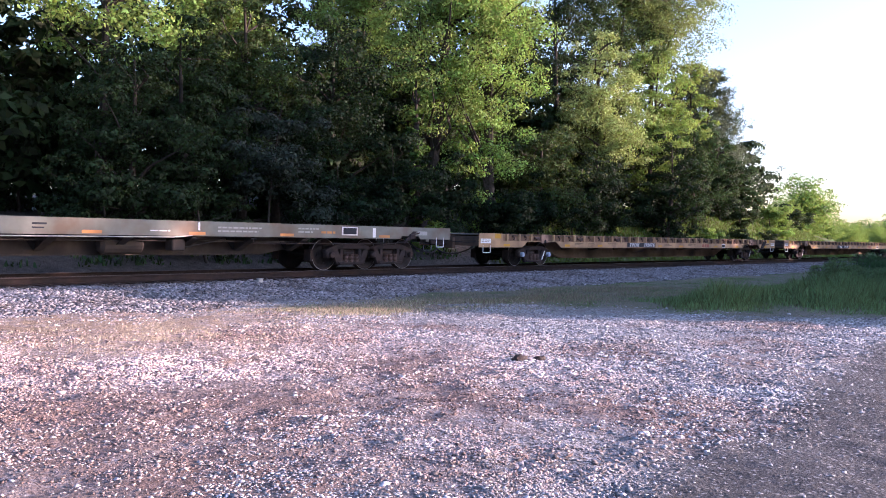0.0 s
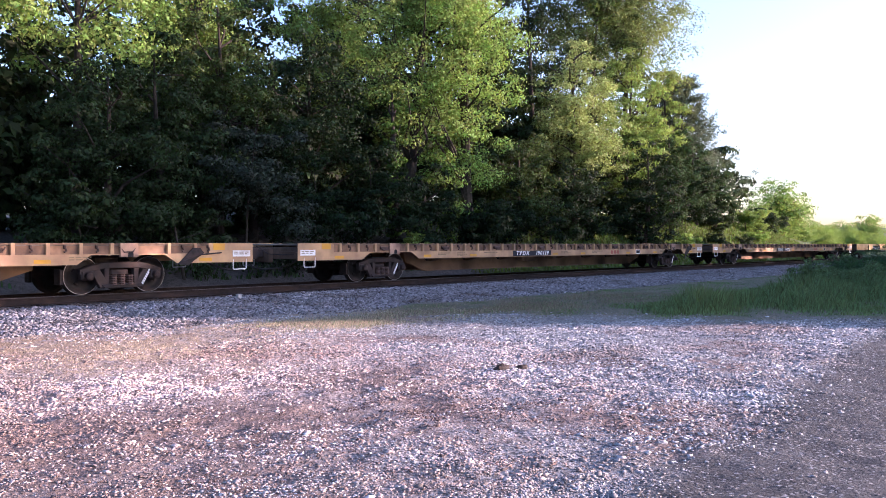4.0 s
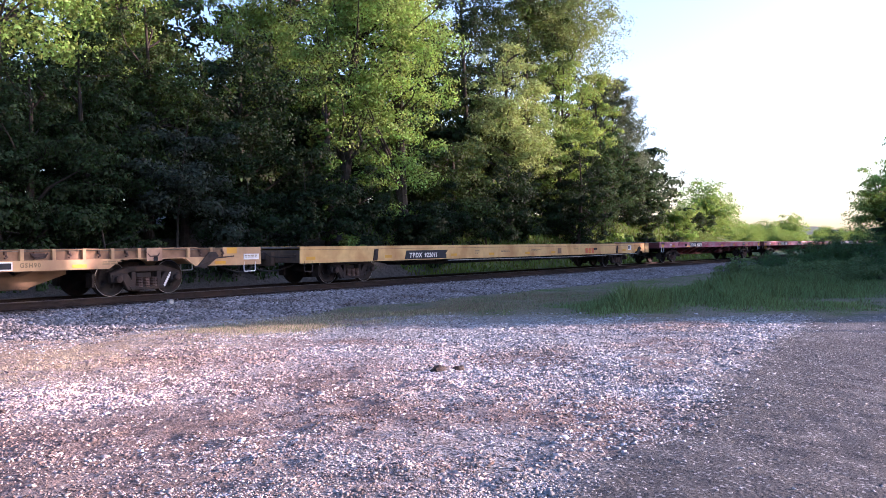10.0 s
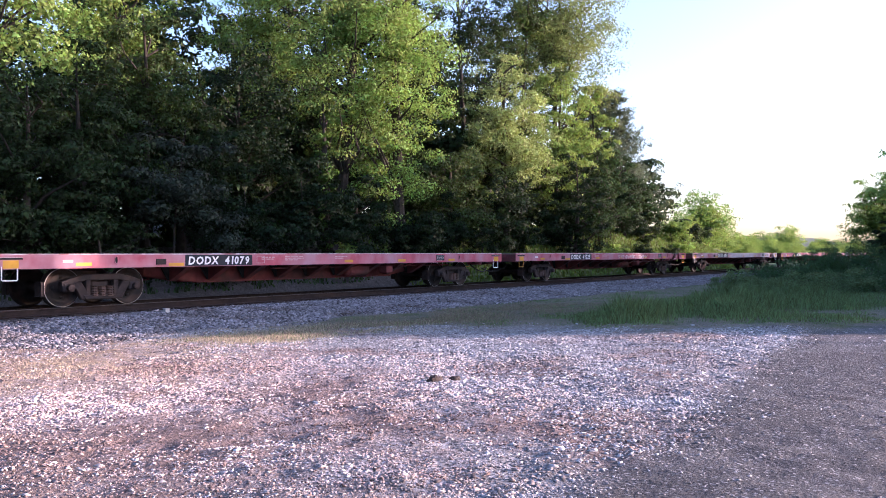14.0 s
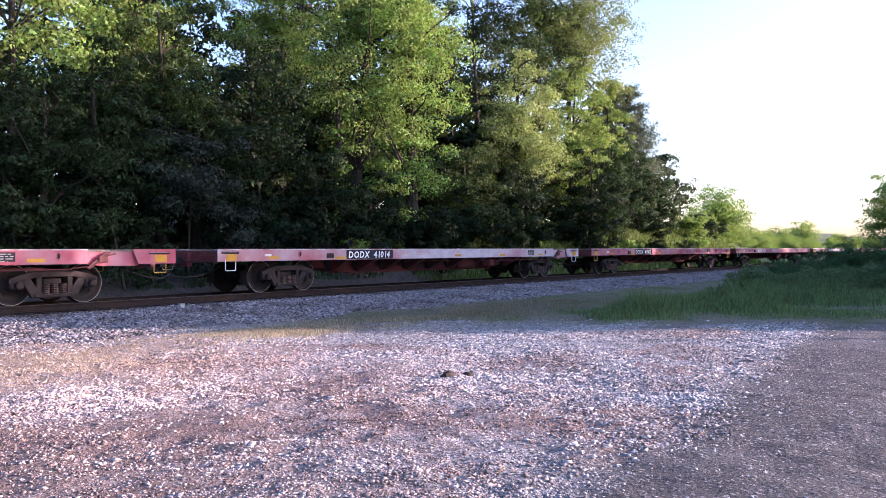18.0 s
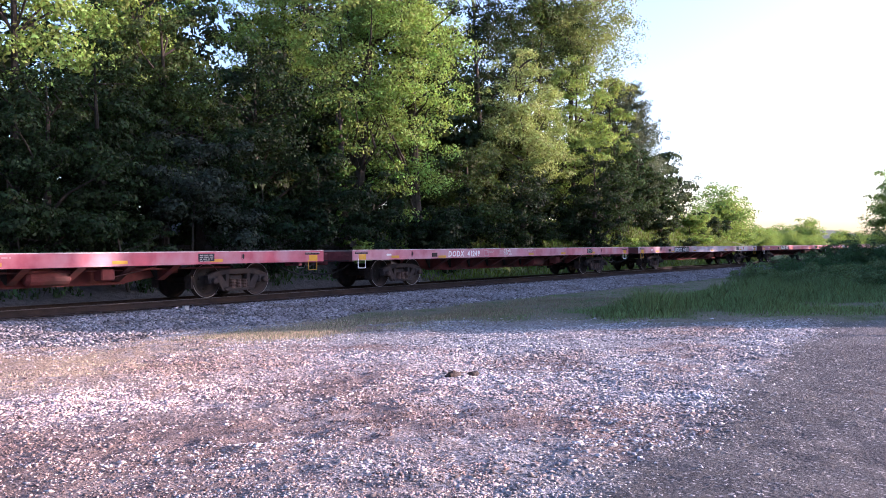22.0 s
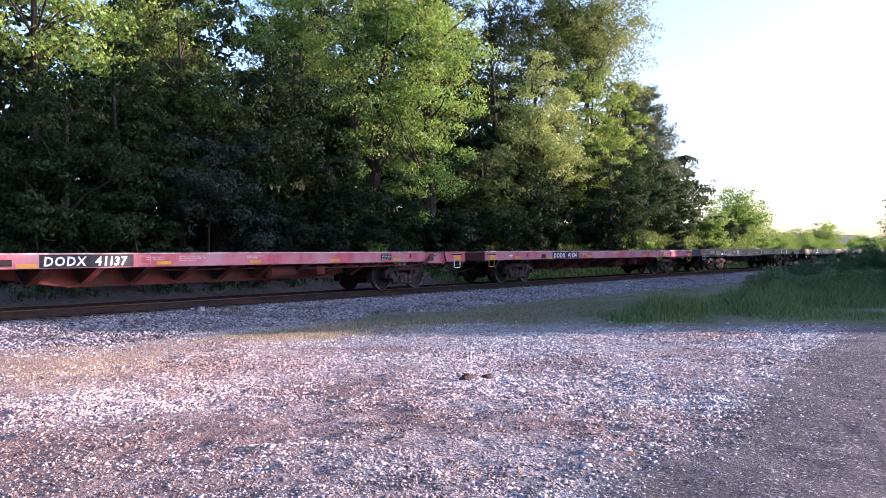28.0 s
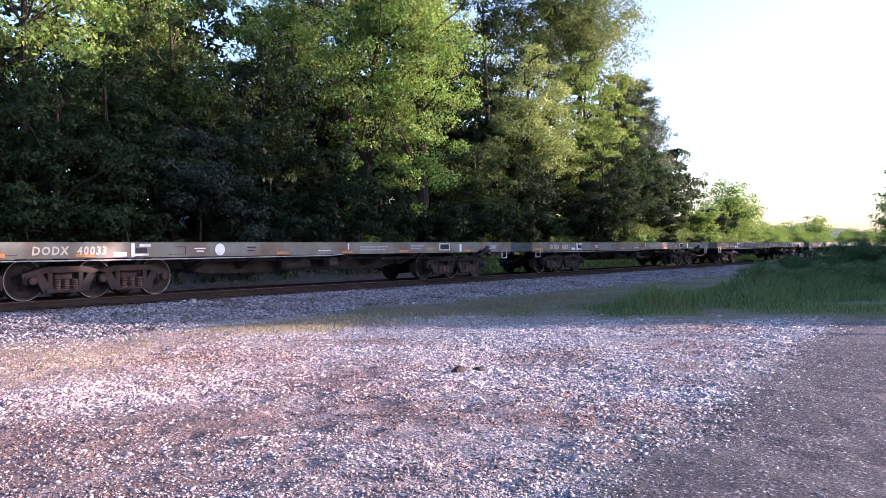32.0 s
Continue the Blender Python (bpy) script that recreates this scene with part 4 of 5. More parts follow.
gx, gy = gx[ok], gy[ok]
blades("grass", np.array([(x, y, ground_z(x, y)) for x, y in zip(gx, gy)]), rng.uniform(0.06, 0.22, len(gx)), LEAF_PINE, "dark weeds at the foot of the shaded wood", 0.03)
for i, (x, y, h, r, mat) in enumerate([(40, 23.9, 0.8, 1.0, LEAF_DARKENED), (44.5, 24.0, 1.0, 1.2, LEAF_MID), (48.0, 24.2, 0.7, 1.0, LEAF_DARKENED), (51.5, 24.4, 1.1, 1.3, LEAF_DARKENED), (56, 24.8, 1.0, 1.3, LEAF_MID), (61, 25.0, 1.1, 1.4, LEAF_DARKENED), (67, 25.0, 0.9, 1.3, LEAF_DARKENED), (71, 25.2, 1.4, 1.5, LEAF_MID)]):
    tree("bush", x, y, h, r, 1800, mat, "low weedy bush on the grassy bank", -0.2, 0.15, 16, 0.02, 120 + i, "bush", fill=0.4)

# far ridge that closes the view down the line
hx, hy = np.linspace(430, 900, 48), np.linspace(60, 330, 30)
hill = np.array([(x, y, 15 * math.exp(-((x - 660) / 120) ** 2 - ((y - 165) / 75) ** 2) + 2.2 * noise.noise(Vector((x * 0.05, y * 0.06, 4))) - 1.5) for y in hy for x in hx])
hi = np.arange(len(hill)).reshape(30, 48)
ridge = new("backdrop", arrays_mesh("backdrop", hill, np.stack([hi[:-1, :-1], hi[:-1, 1:], hi[1:, 1:], hi[1:, :-1]], -1).reshape(-1, 4), material("far_wooded_ridge", (0.085, 0.11, 0.075), 0.95, vary=0.35, scale=0.12, bump=0.6, bump_scale=0.3)))
tagged(ridge, "low wooded ridge far down the line", "hill", kind="structure")


# ---- the train: flat cars, each built from its leading end (x = 0) backwards, with z = 0 on the rail ----
def wheelset_mesh(radius):
    """An axle with two flanged wheels, turned round the y axis; bright worn rims."""
    bm = bmesh.new()
    for s in (-1, 1):
        prof = [(0.0, 0.86), (0.075, 0.86), (0.085, 0.80), (0.11, 0.785), (0.13, 0.765), (radius * 0.62, 0.735), (radius * 0.80, 0.745), (radius * 0.845, 0.79), (radius * 0.955, 0.792), (radius * 0.985, 0.79), (radius, 0.775), (radius, 0.70), (radius + 0.026, 0.69), (radius + 0.026, 0.665), (radius * 0.84, 0.655), (radius * 0.80, 0.69), (0.14, 0.64), (0.09, 0.62), (0.085, 0.0)]
        first = len(bm.faces)
        lathe(bm, prof, s, 30)
        bm.faces.ensure_lookup_table()
        for f in bm.faces[first + 30 * 8:first + 30 * 9]:
            f.material_index = 1
        # four marks cast in the plate, which show the turning
        for k in range(4):
            box(bm, radius * 0.42, radius * 0.56, s * 0.742, s * 0.755, -0.05, 0.05, 0, Matrix.Rotation(k * math.pi / 2, 4, "Y"))
    bmesh.ops.recalc_face_normals(bm, faces=bm.faces[:])
    return bm


def side_frame_mesh(base):
    """A cast truck side frame between two axles, with its two windows and bearing ends."""
    bm = bmesh.new()
    h = base / 2
    t = 0.075
    prism(bm, [(-h - 0.17, 0.60), (-h + 0.05, 0.68), (-0.45, 0.76), (0.45, 0.76), (h - 0.05, 0.68), (h + 0.17, 0.60), (h + 0.17, 0.50), (h - 0.02, 0.54), (0.42, 0.62), (-0.42, 0.62), (-h + 0.02, 0.54), (-h - 0.17, 0.50)], -t, t)
    for s in (-1, 1):
        prism(bm, [(s * (h - 0.06), 0.62), (s * (h - 0.30), 0.60), (s * 0.28, 0.19), (s * 0.52, 0.17)], -t * 0.85, t * 0.85)
        prism(bm, [(s * 0.30, 0.64), (s * 0.42, 0.64), (s * 0.42, 0.18), (s * 0.30, 0.18)], -t * 0.8, t * 0.8)
        box(bm, s * h - 0.15, s * h + 0.15, -t * 1.3, t * 1.3, 0.36, 0.58, 0.03)
    prism(bm, [(-0.50, 0.27), (0.50, 0.27), (0.42, 0.17), (-0.42, 0.17)], -t * 1.2, t * 1.2)
    bmesh.ops.bevel(bm, geom=[e for e in bm.edges if e.calc_length() > 0.2], offset=0.012, segments=1, affect="EDGES")
    return bm


def spring_mesh():
    """A nest of coil springs."""
    bm = bmesh.new()
    for cx in (-0.2, 0.0, 0.2):
        for cy in (-0.06, 0.06):
            prof = []
            for k in range(13):
                prof.append((cx + 0.0, cy, 0.24 + 0.02 * k, 0.085 if k % 2 == 0 else 0.066))
            rings = [[bm.verts.new((x + r * math.cos(a), y + r * math.sin(a), z)) for a in (2 * math.pi * i / 8 for i in range(8))] for x, y, z, r in prof]
            for a, b in zip(rings, rings[1:]):
                for i in range(8):
                    bm.faces.new((a[i], a[(i + 1) % 8], b[(i + 1) % 8], b[i]))
    bmesh.ops.recalc_face_normals(bm, faces=bm.faces[:])
    return bm


DROP = 0.07  # the trucks stand this much lower under the deck
WHEELS = []  # (wheelset, radius), for the keys at the end


def truck(car, x, bases, radius, frame_mat, cap_mat=None, stencil=False):
    """A truck of two or three axles centred at x."""
    axles = [x + b for b in bases]
    half = (axles[-1] - axles[0]) / 2
    for a in axles:
        w = part("wheelset", wheelset_mesh(radius), (WHEEL_STEEL, WHEEL_RIM), car, "dark steel wheels with bright worn rims", pose(a, 0, radius - DROP))
        for p in w.data.polygons:
            p.use_smooth = len(p.vertices) == 4 and p.area < 0.02
        WHEELS.append((w, radius))
    lift = radius - 0.457 - DROP
    pairs = list(zip(axles, axles[1:]))
    for s in (-1, 1):
        for a, b in pairs:
            f = part("side_frame", side_frame_mesh(b - a), frame_mat, car, "cast steel truck side frame", pose((a + b) / 2, s * 0.99, lift))
            part("spring_nest", spring_mesh(), RUST, f, "rusty coil springs")
            if stencil and s < 0:
                bm = bmesh.new()
                foot, head = Vector((0.50, -0.072, 0.24)), Vector(((b - a) / 2 - 0.13, -0.072, 0.58))
                for k in range(7):
                    p = foot.lerp(head, (k + 0.5) / 7)
                    box(bm, -0.022, 0.022, -0.004, 0.004, -0.03, 0.03, 0, Matrix.Translation(p) @ Matrix.Rotation(-0.75, 4, "Y"))
                tagged(part("stencil", bm, WHITE_PAINT, f), "white stencil on the frame's leg", kind="stuff")
        for a in axles:
            bm = bmesh.new()
            lathe(bm, [(0.0, 0.13), (0.05, 0.13), (0.085, 0.115), (0.085, 0.0)], s, 12)
            part("bearing_cap", bm, cap_mat or frame_mat, car, "pale blue roller-bearing cap" if cap_mat else "round roller-bearing cap", pose(a, s * 1.075, radius - DROP))
    bm = bmesh.new()
    for a, b in pairs:
        box(bm, (a + b) / 2 - 0.22, (a + b) / 2 + 0.22, -0.95, 0.95, 0.42 + lift, 0.60 + lift, 0.03)
    box(bm, x - 0.3, x + 0.3, -0.35, 0.35, 0.55, 0.78, 0.03)
    part("bolster", bm, CAST, car)
    for a in axles:
        for s in (-1, 1):
            bm = bmesh.new()
            box(bm, a - radius - 0.10, a - radius - 0.03, s * 0.62, s * 0.86, radius - 0.18 - DROP, radius + 0.14 - DROP, 0.015)
            part("brake_shoe", bm, CAST, car)


def coupler(car, x, way, z=0.86):
    """A knuckle coupler on its shank, with the cut lever and an air hose."""
    bm = bmesh.new()
    box(bm, x - 0.02 * way, x + 0.46 * way, -0.08, 0.08, z - 0.09, z + 0.09, 0.02)
    prism(bm, [(x + way * 0.42, z - 0.15), (x + way * 0.42, z + 0.15), (x + way * 0.60, z + 0.17), (x + way * 0.74, z + 0.14), (x + way * 0.74, z - 0.14), (x + way * 0.60, z - 0.17)], -0.15, 0.10)
    box(bm, x + way * 0.58, x + way * 0.72, 0.05, 0.19, z - 0.14, z + 0.14, 0.03)
    bmesh.ops.recalc_face_normals(bm, faces=bm.faces[:])
    c = part("coupler", bm, CAST, car, "rusty knuckle coupler")
    bm = bmesh.new()
    tube(bm, [(x + way * 0.05, -1.25, z - 0.02), (x + way * 0.12, -0.9, z - 0.04), (x + way * 0.16, -0.3, z - 0.02), (x + way * 0.45, -0.12, z + 0.2)], 0.014, 6)
    part("cut_lever", bm, CAST, c)
    bm = bmesh.new()
    tube(bm, [(x - way * 0.85, -0.42, z - 0.16), (x - way * 0.55, -0.44, z - 0.30), (x - way * 0.1, -0.40, z - 0.42), (x + way * 0.30, -0.32, z - 0.45), (x + way * 0.56, -0.22, z - 0.40), (x + way * 0.76, -0.15, z - 0.30)], 0.027, 8)
    part("air_hose", bm, RUBBER, c, "black rubber air hose")


def stirrup(car, x, y, top, mat, width=0.34, drop=0.24):
    """A bent steel step under a corner."""
    bm = bmesh.new()
    tube(bm, [(x, y, top + 0.06), (x, y, top - drop + 0.02), (x + 0.02, y, top - drop), (x + width - 0.02, y, top - drop), (x + width, y, top - drop + 0.02), (x + width, y, top + 0.06)], 0.014, 6)
    part("step", bm, mat, car, "bent steel corner step")


def patch(car, name, x0, x1, z0, z1, side, mat, label="", off=0.004):
    """A painted or taped patch on a side, a few millimetres proud."""
    bm = bmesh.new()
    y = side * 1.37
    box(bm, x0, x1, min(y, y + side * off), max(y, y + side * off), z0, z1)
    return part(name, bm, mat, car, label)


def bars(car, x0, z0, rows, mat, side=-1, height=0.028, gap=0.05, seed=0, off=0.005):
    """Small stencilled lines that cannot be read, as plain bars."""
    r = random.Random(seed)
    bm = bmesh.new()
    y = side * 1.37
    for k, length in enumerate(rows):
        x = x0
        while x < x0 + length:
            w = r.uniform(0.06, 0.2)
            box(bm, x, min(x + w, x0 + length), min(y, y + side * off), max(y, y + side * off), z0 - k * gap, z0 - k * gap + height)
            x += w + 0.035
    return tagged(part("stencil", bm, mat, car), "small stencilled lines", kind="stuff")


def text_on_side(car, text, x0, z0, height, mat, gap=0.95, width=1.0, shear=0.12, off=0.009, parent=None):
    """Painted writing on the near side, each letter a mesh of its own."""
    for word in text.split():
        for letter in word:
            ob = lettering(letter, height, mat, parent or car, pose(x0, -1.37 - off, z0, 90, 0, 0), shear, width)
            x0 += (max(v.co.x for v in ob.data.vertices) - shear * height * 0.85 + height * 0.19) * width
        x0 += height * (gap - 0.1) * width


def deck(car, length, top, thick=0.05):
    """Cross planks of the floor, with gaps."""
    bm = bmesh.new()
    x, k = 0.04, 0
    while x < length - 0.1:
        box(bm, x, min(x + 0.29, length - 0.04), -1.30, 1.30, top - thick, top - 0.004 * (k % 3))
        x, k = x + 0.30, k + 1
    part("deck", bm, PLANK, car, "worn grey plank deck")


def side_plate(length, z0, z1, side, notch_ends=(), thick=0.025, lip=0.06):
    """A rolled side sill: web with a top and a bottom flange; notch_ends cuts the low edge away at (x0, x1, x2, x3, z)."""
    bm = bmesh.new()
    low = [(0.0, z0)]
    for a, b, c, d, z in notch_ends:
        low += [(a, z0), (b, z), (c, z), (d, z0)]
    low += [(length, z0), (length, z1), (0.0, z1)]
    y = side * 1.37
    prism(bm, low, min(y, y - side * thick), max(y, y - side * thick))
    box(bm, 0, length, min(y - side * 0.004, y - side * 0.12), max(y - side * 0.004, y - side * 0.12), z1 - 0.02, z1 - 0.003)
    return bm


def end_sill(car, x, z0, z1, mat, way):
    """The end beam with its striker box and grab irons."""
    bm = bmesh.new()
    box(bm, min(x, x - way * 0.05), max(x, x - way * 0.05), -1.342, 1.342, z0, z1, 0.008)
    box(bm, min(x, x + way * 0.16), max(x, x + way * 0.16), -0.32, 0.32, z0 - 0.10, z1 - 0.04, 0.02)
    e = part("end_sill", bm, mat, car, "end beam with striker box")
    for s in (-1, 1):
        bm = bmesh.new()
        tube(bm, [(x, s * 1.2, z1 - 0.12), (x + way * 0.07, s * 1.2, z1 - 0.12), (x + way * 0.07, s * 0.7, z1 - 0.12), (x, s * 0.7, z1 - 0.12)], 0.012, 6)
        part("grab_iron", bm, mat, e)


def centre_sill(car, x0, x1, z_low, z_top, mat, half=0.36, taper=1.4, z_end=None, label="deep fishbelly centre sill"):
    bm = bmesh.new()
    z_end = z_top - 0.25 if z_end is None else z_end
    for s in (-1, 1):
        prism(bm, [(x0, z_end), (x0 + taper, z_low), (x1 - taper, z_low), (x1, z_end), (x1, z_top), (x0, z_top)], s * half - 0.012, s * half + 0.012)
        box(bm, x0 + taper, x1 - taper, s * half - 0.09, s * half + 0.09, z_low - 0.02, z_low + 0.006)
    part("centre_sill", bm, mat, car, label)


def cross_bearers(car, xs, z_top, z_edge, z_mid, mat, gusset=0.3):
    for x in xs:
        for s in (-1, 1):
            bm = bmesh.new()
            prism(bm, [(s * 1.34, z_top), (s * 0.38, z_top), (s * 0.38, z_mid), (s * 0.62, z_mid), (s * 1.34, z_edge)], x - 0.012, x + 0.012, "x")
            prism(bm, [(s * 1.34, z_edge + 0.01), (s * 1.34, z_edge - 0.01), (s * 0.62, z_mid - 0.01), (s * 0.62, z_mid + 0.01)], x - 0.10, x + 0.10, "x")
            bmesh.ops.recalc_face_normals(bm, faces=bm.faces[:])
            part("cross_bearer", bm, mat, car)
            bm = bmesh.new()
            y = s * (0.47 if gusset else 0.6)
            prism(bm, [(x - gusset, z_edge + 0.02), (x + gusset, z_edge + 0.02), (x + 0.06, z_mid + 0.02), (x - 0.06, z_mid + 0.02)], min(y, y + s * 0.03), max(y, y + s * 0.03))
            part("gusset", bm, BLACK, car, "black tapered gusset")


def pocket(car, x, z, side, mat):
    """A raised rim round a dark tie-down hole."""
    bm = bmesh.new()
    y = side * 1.375
    tube(bm, [(x + 0.05 * math.cos(a), y, z + 0.085 * math.sin(a)) for a in (2 * math.pi * k / 12 for k in range(13))], 0.016, 5)
    rim = part("tie_down_ring", bm, mat, car)
    bm = bmesh.new()
    lathe(bm, [(0.0, 0.006), (0.045, 0.006), (0.05, 0.0)], side, 12)
    bmesh.ops.scale(bm, vec=(1, 1, 1.6), verts=bm.verts[:])
    part("tie_down_hole", bm, BLACK, rim, "", pose(x, side * 1.3705, z))


def brake_gear(car, x, mat, post=False):
    """The lever hand brake, its rods and the cut-down corner by the trailing end."""
    bm = bmesh.new()
    prism(bm, [(x, 0.74), (x + 0.12, 0.74), (x + 0.62, 1.10), (x + 0.46, 1.10)], -1.40, -1.36)
    tube(bm, [(x + 0.06, -1.39, 0.72), (x + 0.5, -1.43, 1.02), (x + 0.7, -1.43, 1.06)], 0.02, 6)
    box(bm, x + 0.28, x + 0.52, -1.44, -1.37, 0.86, 1.02, 0.02)
    part("hand_brake", bm, mat, car, "lever hand brake on the side")
    bm = bmesh.new()
    tube(bm, [(x - 5.5, -1.31, 0.70), (x - 0.4, -1.33, 0.72), (x + 0.1, -1.36, 0.78)], 0.014, 6)
    tube(bm, [(x - 3.2, -1.31, 0.84), (x - 3.2, -1.31, 0.70)], 0.012, 5)
    tube(bm, [(x - 5.4, -1.31, 0.84), (x - 5.4, -1.31, 0.70)], 0.012, 5)
    part("brake_rod", bm, mat, car)


def brake_tank(car, x, mat):
    bm = bmesh.new()
    prof = [(0.0, -0.55), (0.12, -0.53), (0.2, -0.45), (0.2, 0.45), (0.12, 0.53), (0.0, 0.55)]
    lathe(bm, prof, 1, 14)
    part("air_tank", bm, mat, car, "air brake tank", pose(x, -0.75, 0.62, 0, 0, 90))
    bm = bmesh.new()
    box(bm, x + 1.1, x + 1.45, -1.15, -0.8, 0.50, 0.78, 0.03)
    tube(bm, [(x + 1.3, -1.0, 0.55), (x + 1.7, -1.05, 0.62), (x + 2.6, -1.1, 0.8)], 0.018, 6)
    part("brake_valve", bm, mat, car)
    bm = bmesh.new()
    tube(bm, [(x - 4, -0.95, 0.74), (x + 5, -0.95, 0.74)], 0.022, 6)
    part("brake_pipe", bm, mat, car)


RED_L, GREY_L, YELLOW_L, CREAM_L = 20.35, 20.4, 27.05, 26.55
CARS = []  # (car, place of its leading end at the start)


def cut_corner(car, L, low, top, paint):
    """The trailing corner with its inset plate behind the hand brake."""
    bm = bmesh.new()
    prism(bm, [(L - 1.05, low - 0.02), (L, low - 0.02), (L, top), (L - 1.2, top)], -1.37, -1.345)
    box(bm, L - 1.1, L, -1.345, -1.22, top - 0.02, top - 0.004)
    part("corner_plate", bm, paint, car)
    bm = bmesh.new()
    prism(bm, [(L - 2.36, low), (L - 1.9, low - 0.06), (L - 1.0, low - 0.06), (L - 1.15, top - 0.01), (L - 2.36, top - 0.01)], -1.28, -1.255)
    part("inset_plate", bm, paint, car)


def red_car(x0, text, paint, label, panel=True, seed=0, cut=False):
    """A red flat car; cut: with the hand brake in a cut-down corner at its trailing end."""
    r = random.Random(seed)
    car = tagged(new("flat_car"), label, "railway car", "cars of the train")
    L, top, low = RED_L, 1.165, 0.835
    deck(car, L, top - 0.004)
    for s in (-1, 1):
        part("side_sill", side_plate(L - 2.35 if cut and s < 0 else L, low, top, s), paint, car)
    if cut:
        cut_corner(car, L, low, top, paint)
    # pale strip along the top: sun painted on the edge, and wear
    for s in (-1, 1):
        bm = bmesh.new()
        y = s * 1.37
        box(bm, 0.0, L - 2.35 if cut and s < 0 else L, min(y - s * 0.03, y + s * 0.003), max(y - s * 0.03, y + s * 0.003), top - 0.022, top + 0.003)
        part("worn_edge", bm, LIT_WORN, car, "top edge pale with painted sunlight and wear")
    for x, way in ((0, -1), (L, 1)):
        # the leading end takes a darker red for the shade on it
        end_sill(car, x, 0.80, 1.12, RED_GRIME_SHADE if way < 0 else paint, way)
        coupler(car, x, way)
    centre_sill(car, 4.4, L - 4.4, 0.40, 1.05, RED_GRIME_SHADE, taper=1.6, z_end=0.62)
    cross_bearers(car, [5.1 + 1.27 * k for k in range(9)], 1.08, 0.84, 0.46, RED_GRIME_SHADE)
    for x in (2.80, L - 2.95):
        truck(car, x, (-0.85, 0.85), 0.457, CAST)
    for s in (-1, 1):
        for x in (0.26, L - 0.62):
            stirrup(car, x, s * 1.36, low, WHITE_PAINT if seed % 2 else AMBER)
            patch(car, "reflector", x + 0.02, x + 0.36, low + 0.02, low + 0.19, s, AMBER, "amber reflective tape", 0.005)
            bm = bmesh.new()
            y = s * 1.37
            box(bm, x - 0.14, x + 0.45, min(y, y + s * 0.004), max(y, y + s * 0.004), low + 0.205, low + 0.27)
            slot = part("hand_slot", bm, BLACK, car, "dark slot with a grab rail")
            bm = bmesh.new()
            tube(bm, [(x - 0.13, y + s * 0.012, low + 0.255), (x + 0.44, y + s * 0.012, low + 0.255)], 0.009, 5)
            part("grab_rail", bm, FAINT_RED, slot)
        for x in (2.95, L - 3.05):
            pocket(car, x, low + 0.18, s, RED)
        for k in range(6):
            x = 2.0 + 2.9 * k + r.uniform(-0.3, 0.3)
            if not (4.2 < x < 7.6):
                patch(car, "reflector", x, x + 0.40, low + 0.05, low + 0.13, s, AMBER, "amber reflective tape", 0.005)
        patch(car, "lamp_bracket", 4.05, 4.33, low + 0.06, low + 0.2, s, CAST, "rusty bracket plate", 0.03)
        patch(car, "oval_plate", 1.62, 1.86, low + 0.13, low + 0.19, s, WHITE_PAINT, "small white oval plate")
    if panel:
        patch(car, "number_panel", 4.92, 7.16, low + 0.015, top - 0.03, -1, PANEL_BLACK, "black panel behind the number", 0.005)
    text_on_side(car, text, 5.0, low + 0.055, 0.205, WHITE_PAINT, width=1.03)
    patch(car, "reflector", 4.42, 4.88, low + 0.02, low + 0.10, -1, AMBER, "amber reflective tape", 0.005)
    bars(car, 7.5, low + 0.21, (0.5, 0.45), FAINT_RED, seed=seed)
    bars(car, 8.4, low + 0.23, (0.75, 0.8, 0.5), FAINT_RED, seed=seed + 5)
    bars(car, 10.5, low + 0.22, (0.6, 0.4), FAINT_RED, seed=seed + 9)
    bm = bmesh.new()
    for a, b, c, d in ((7.32, 7.62, 0.06, 0.075), (7.32, 7.62, 0.25, 0.265), (7.32, 7.335, 0.06, 0.265), (7.605, 7.62, 0.06, 0.265)):
        box(bm, a, b, -1.375, -1.37, low + c, low + d)
    part("stencil_box", bm, FAINT_RED, car)
    patch(car, "data_panel", L - 4.5, L - 4.0, low + 0.07, low + 0.27, -1, PANEL_BLACK, "small dark data panel", 0.006)
    bars(car, L - 4.46, low + 0.22, (0.4, 0.42, 0.4, 0.3), PALE_GREY, height=0.02, seed=seed + 3, off=0.009)
    if cut:
        brake_gear(car, L - 2.4, RED_GRIME_SHADE)
    brake_tank(car, 12.2, RED_GRIME_SHADE)
    CARS.append((car, x0))
    return car


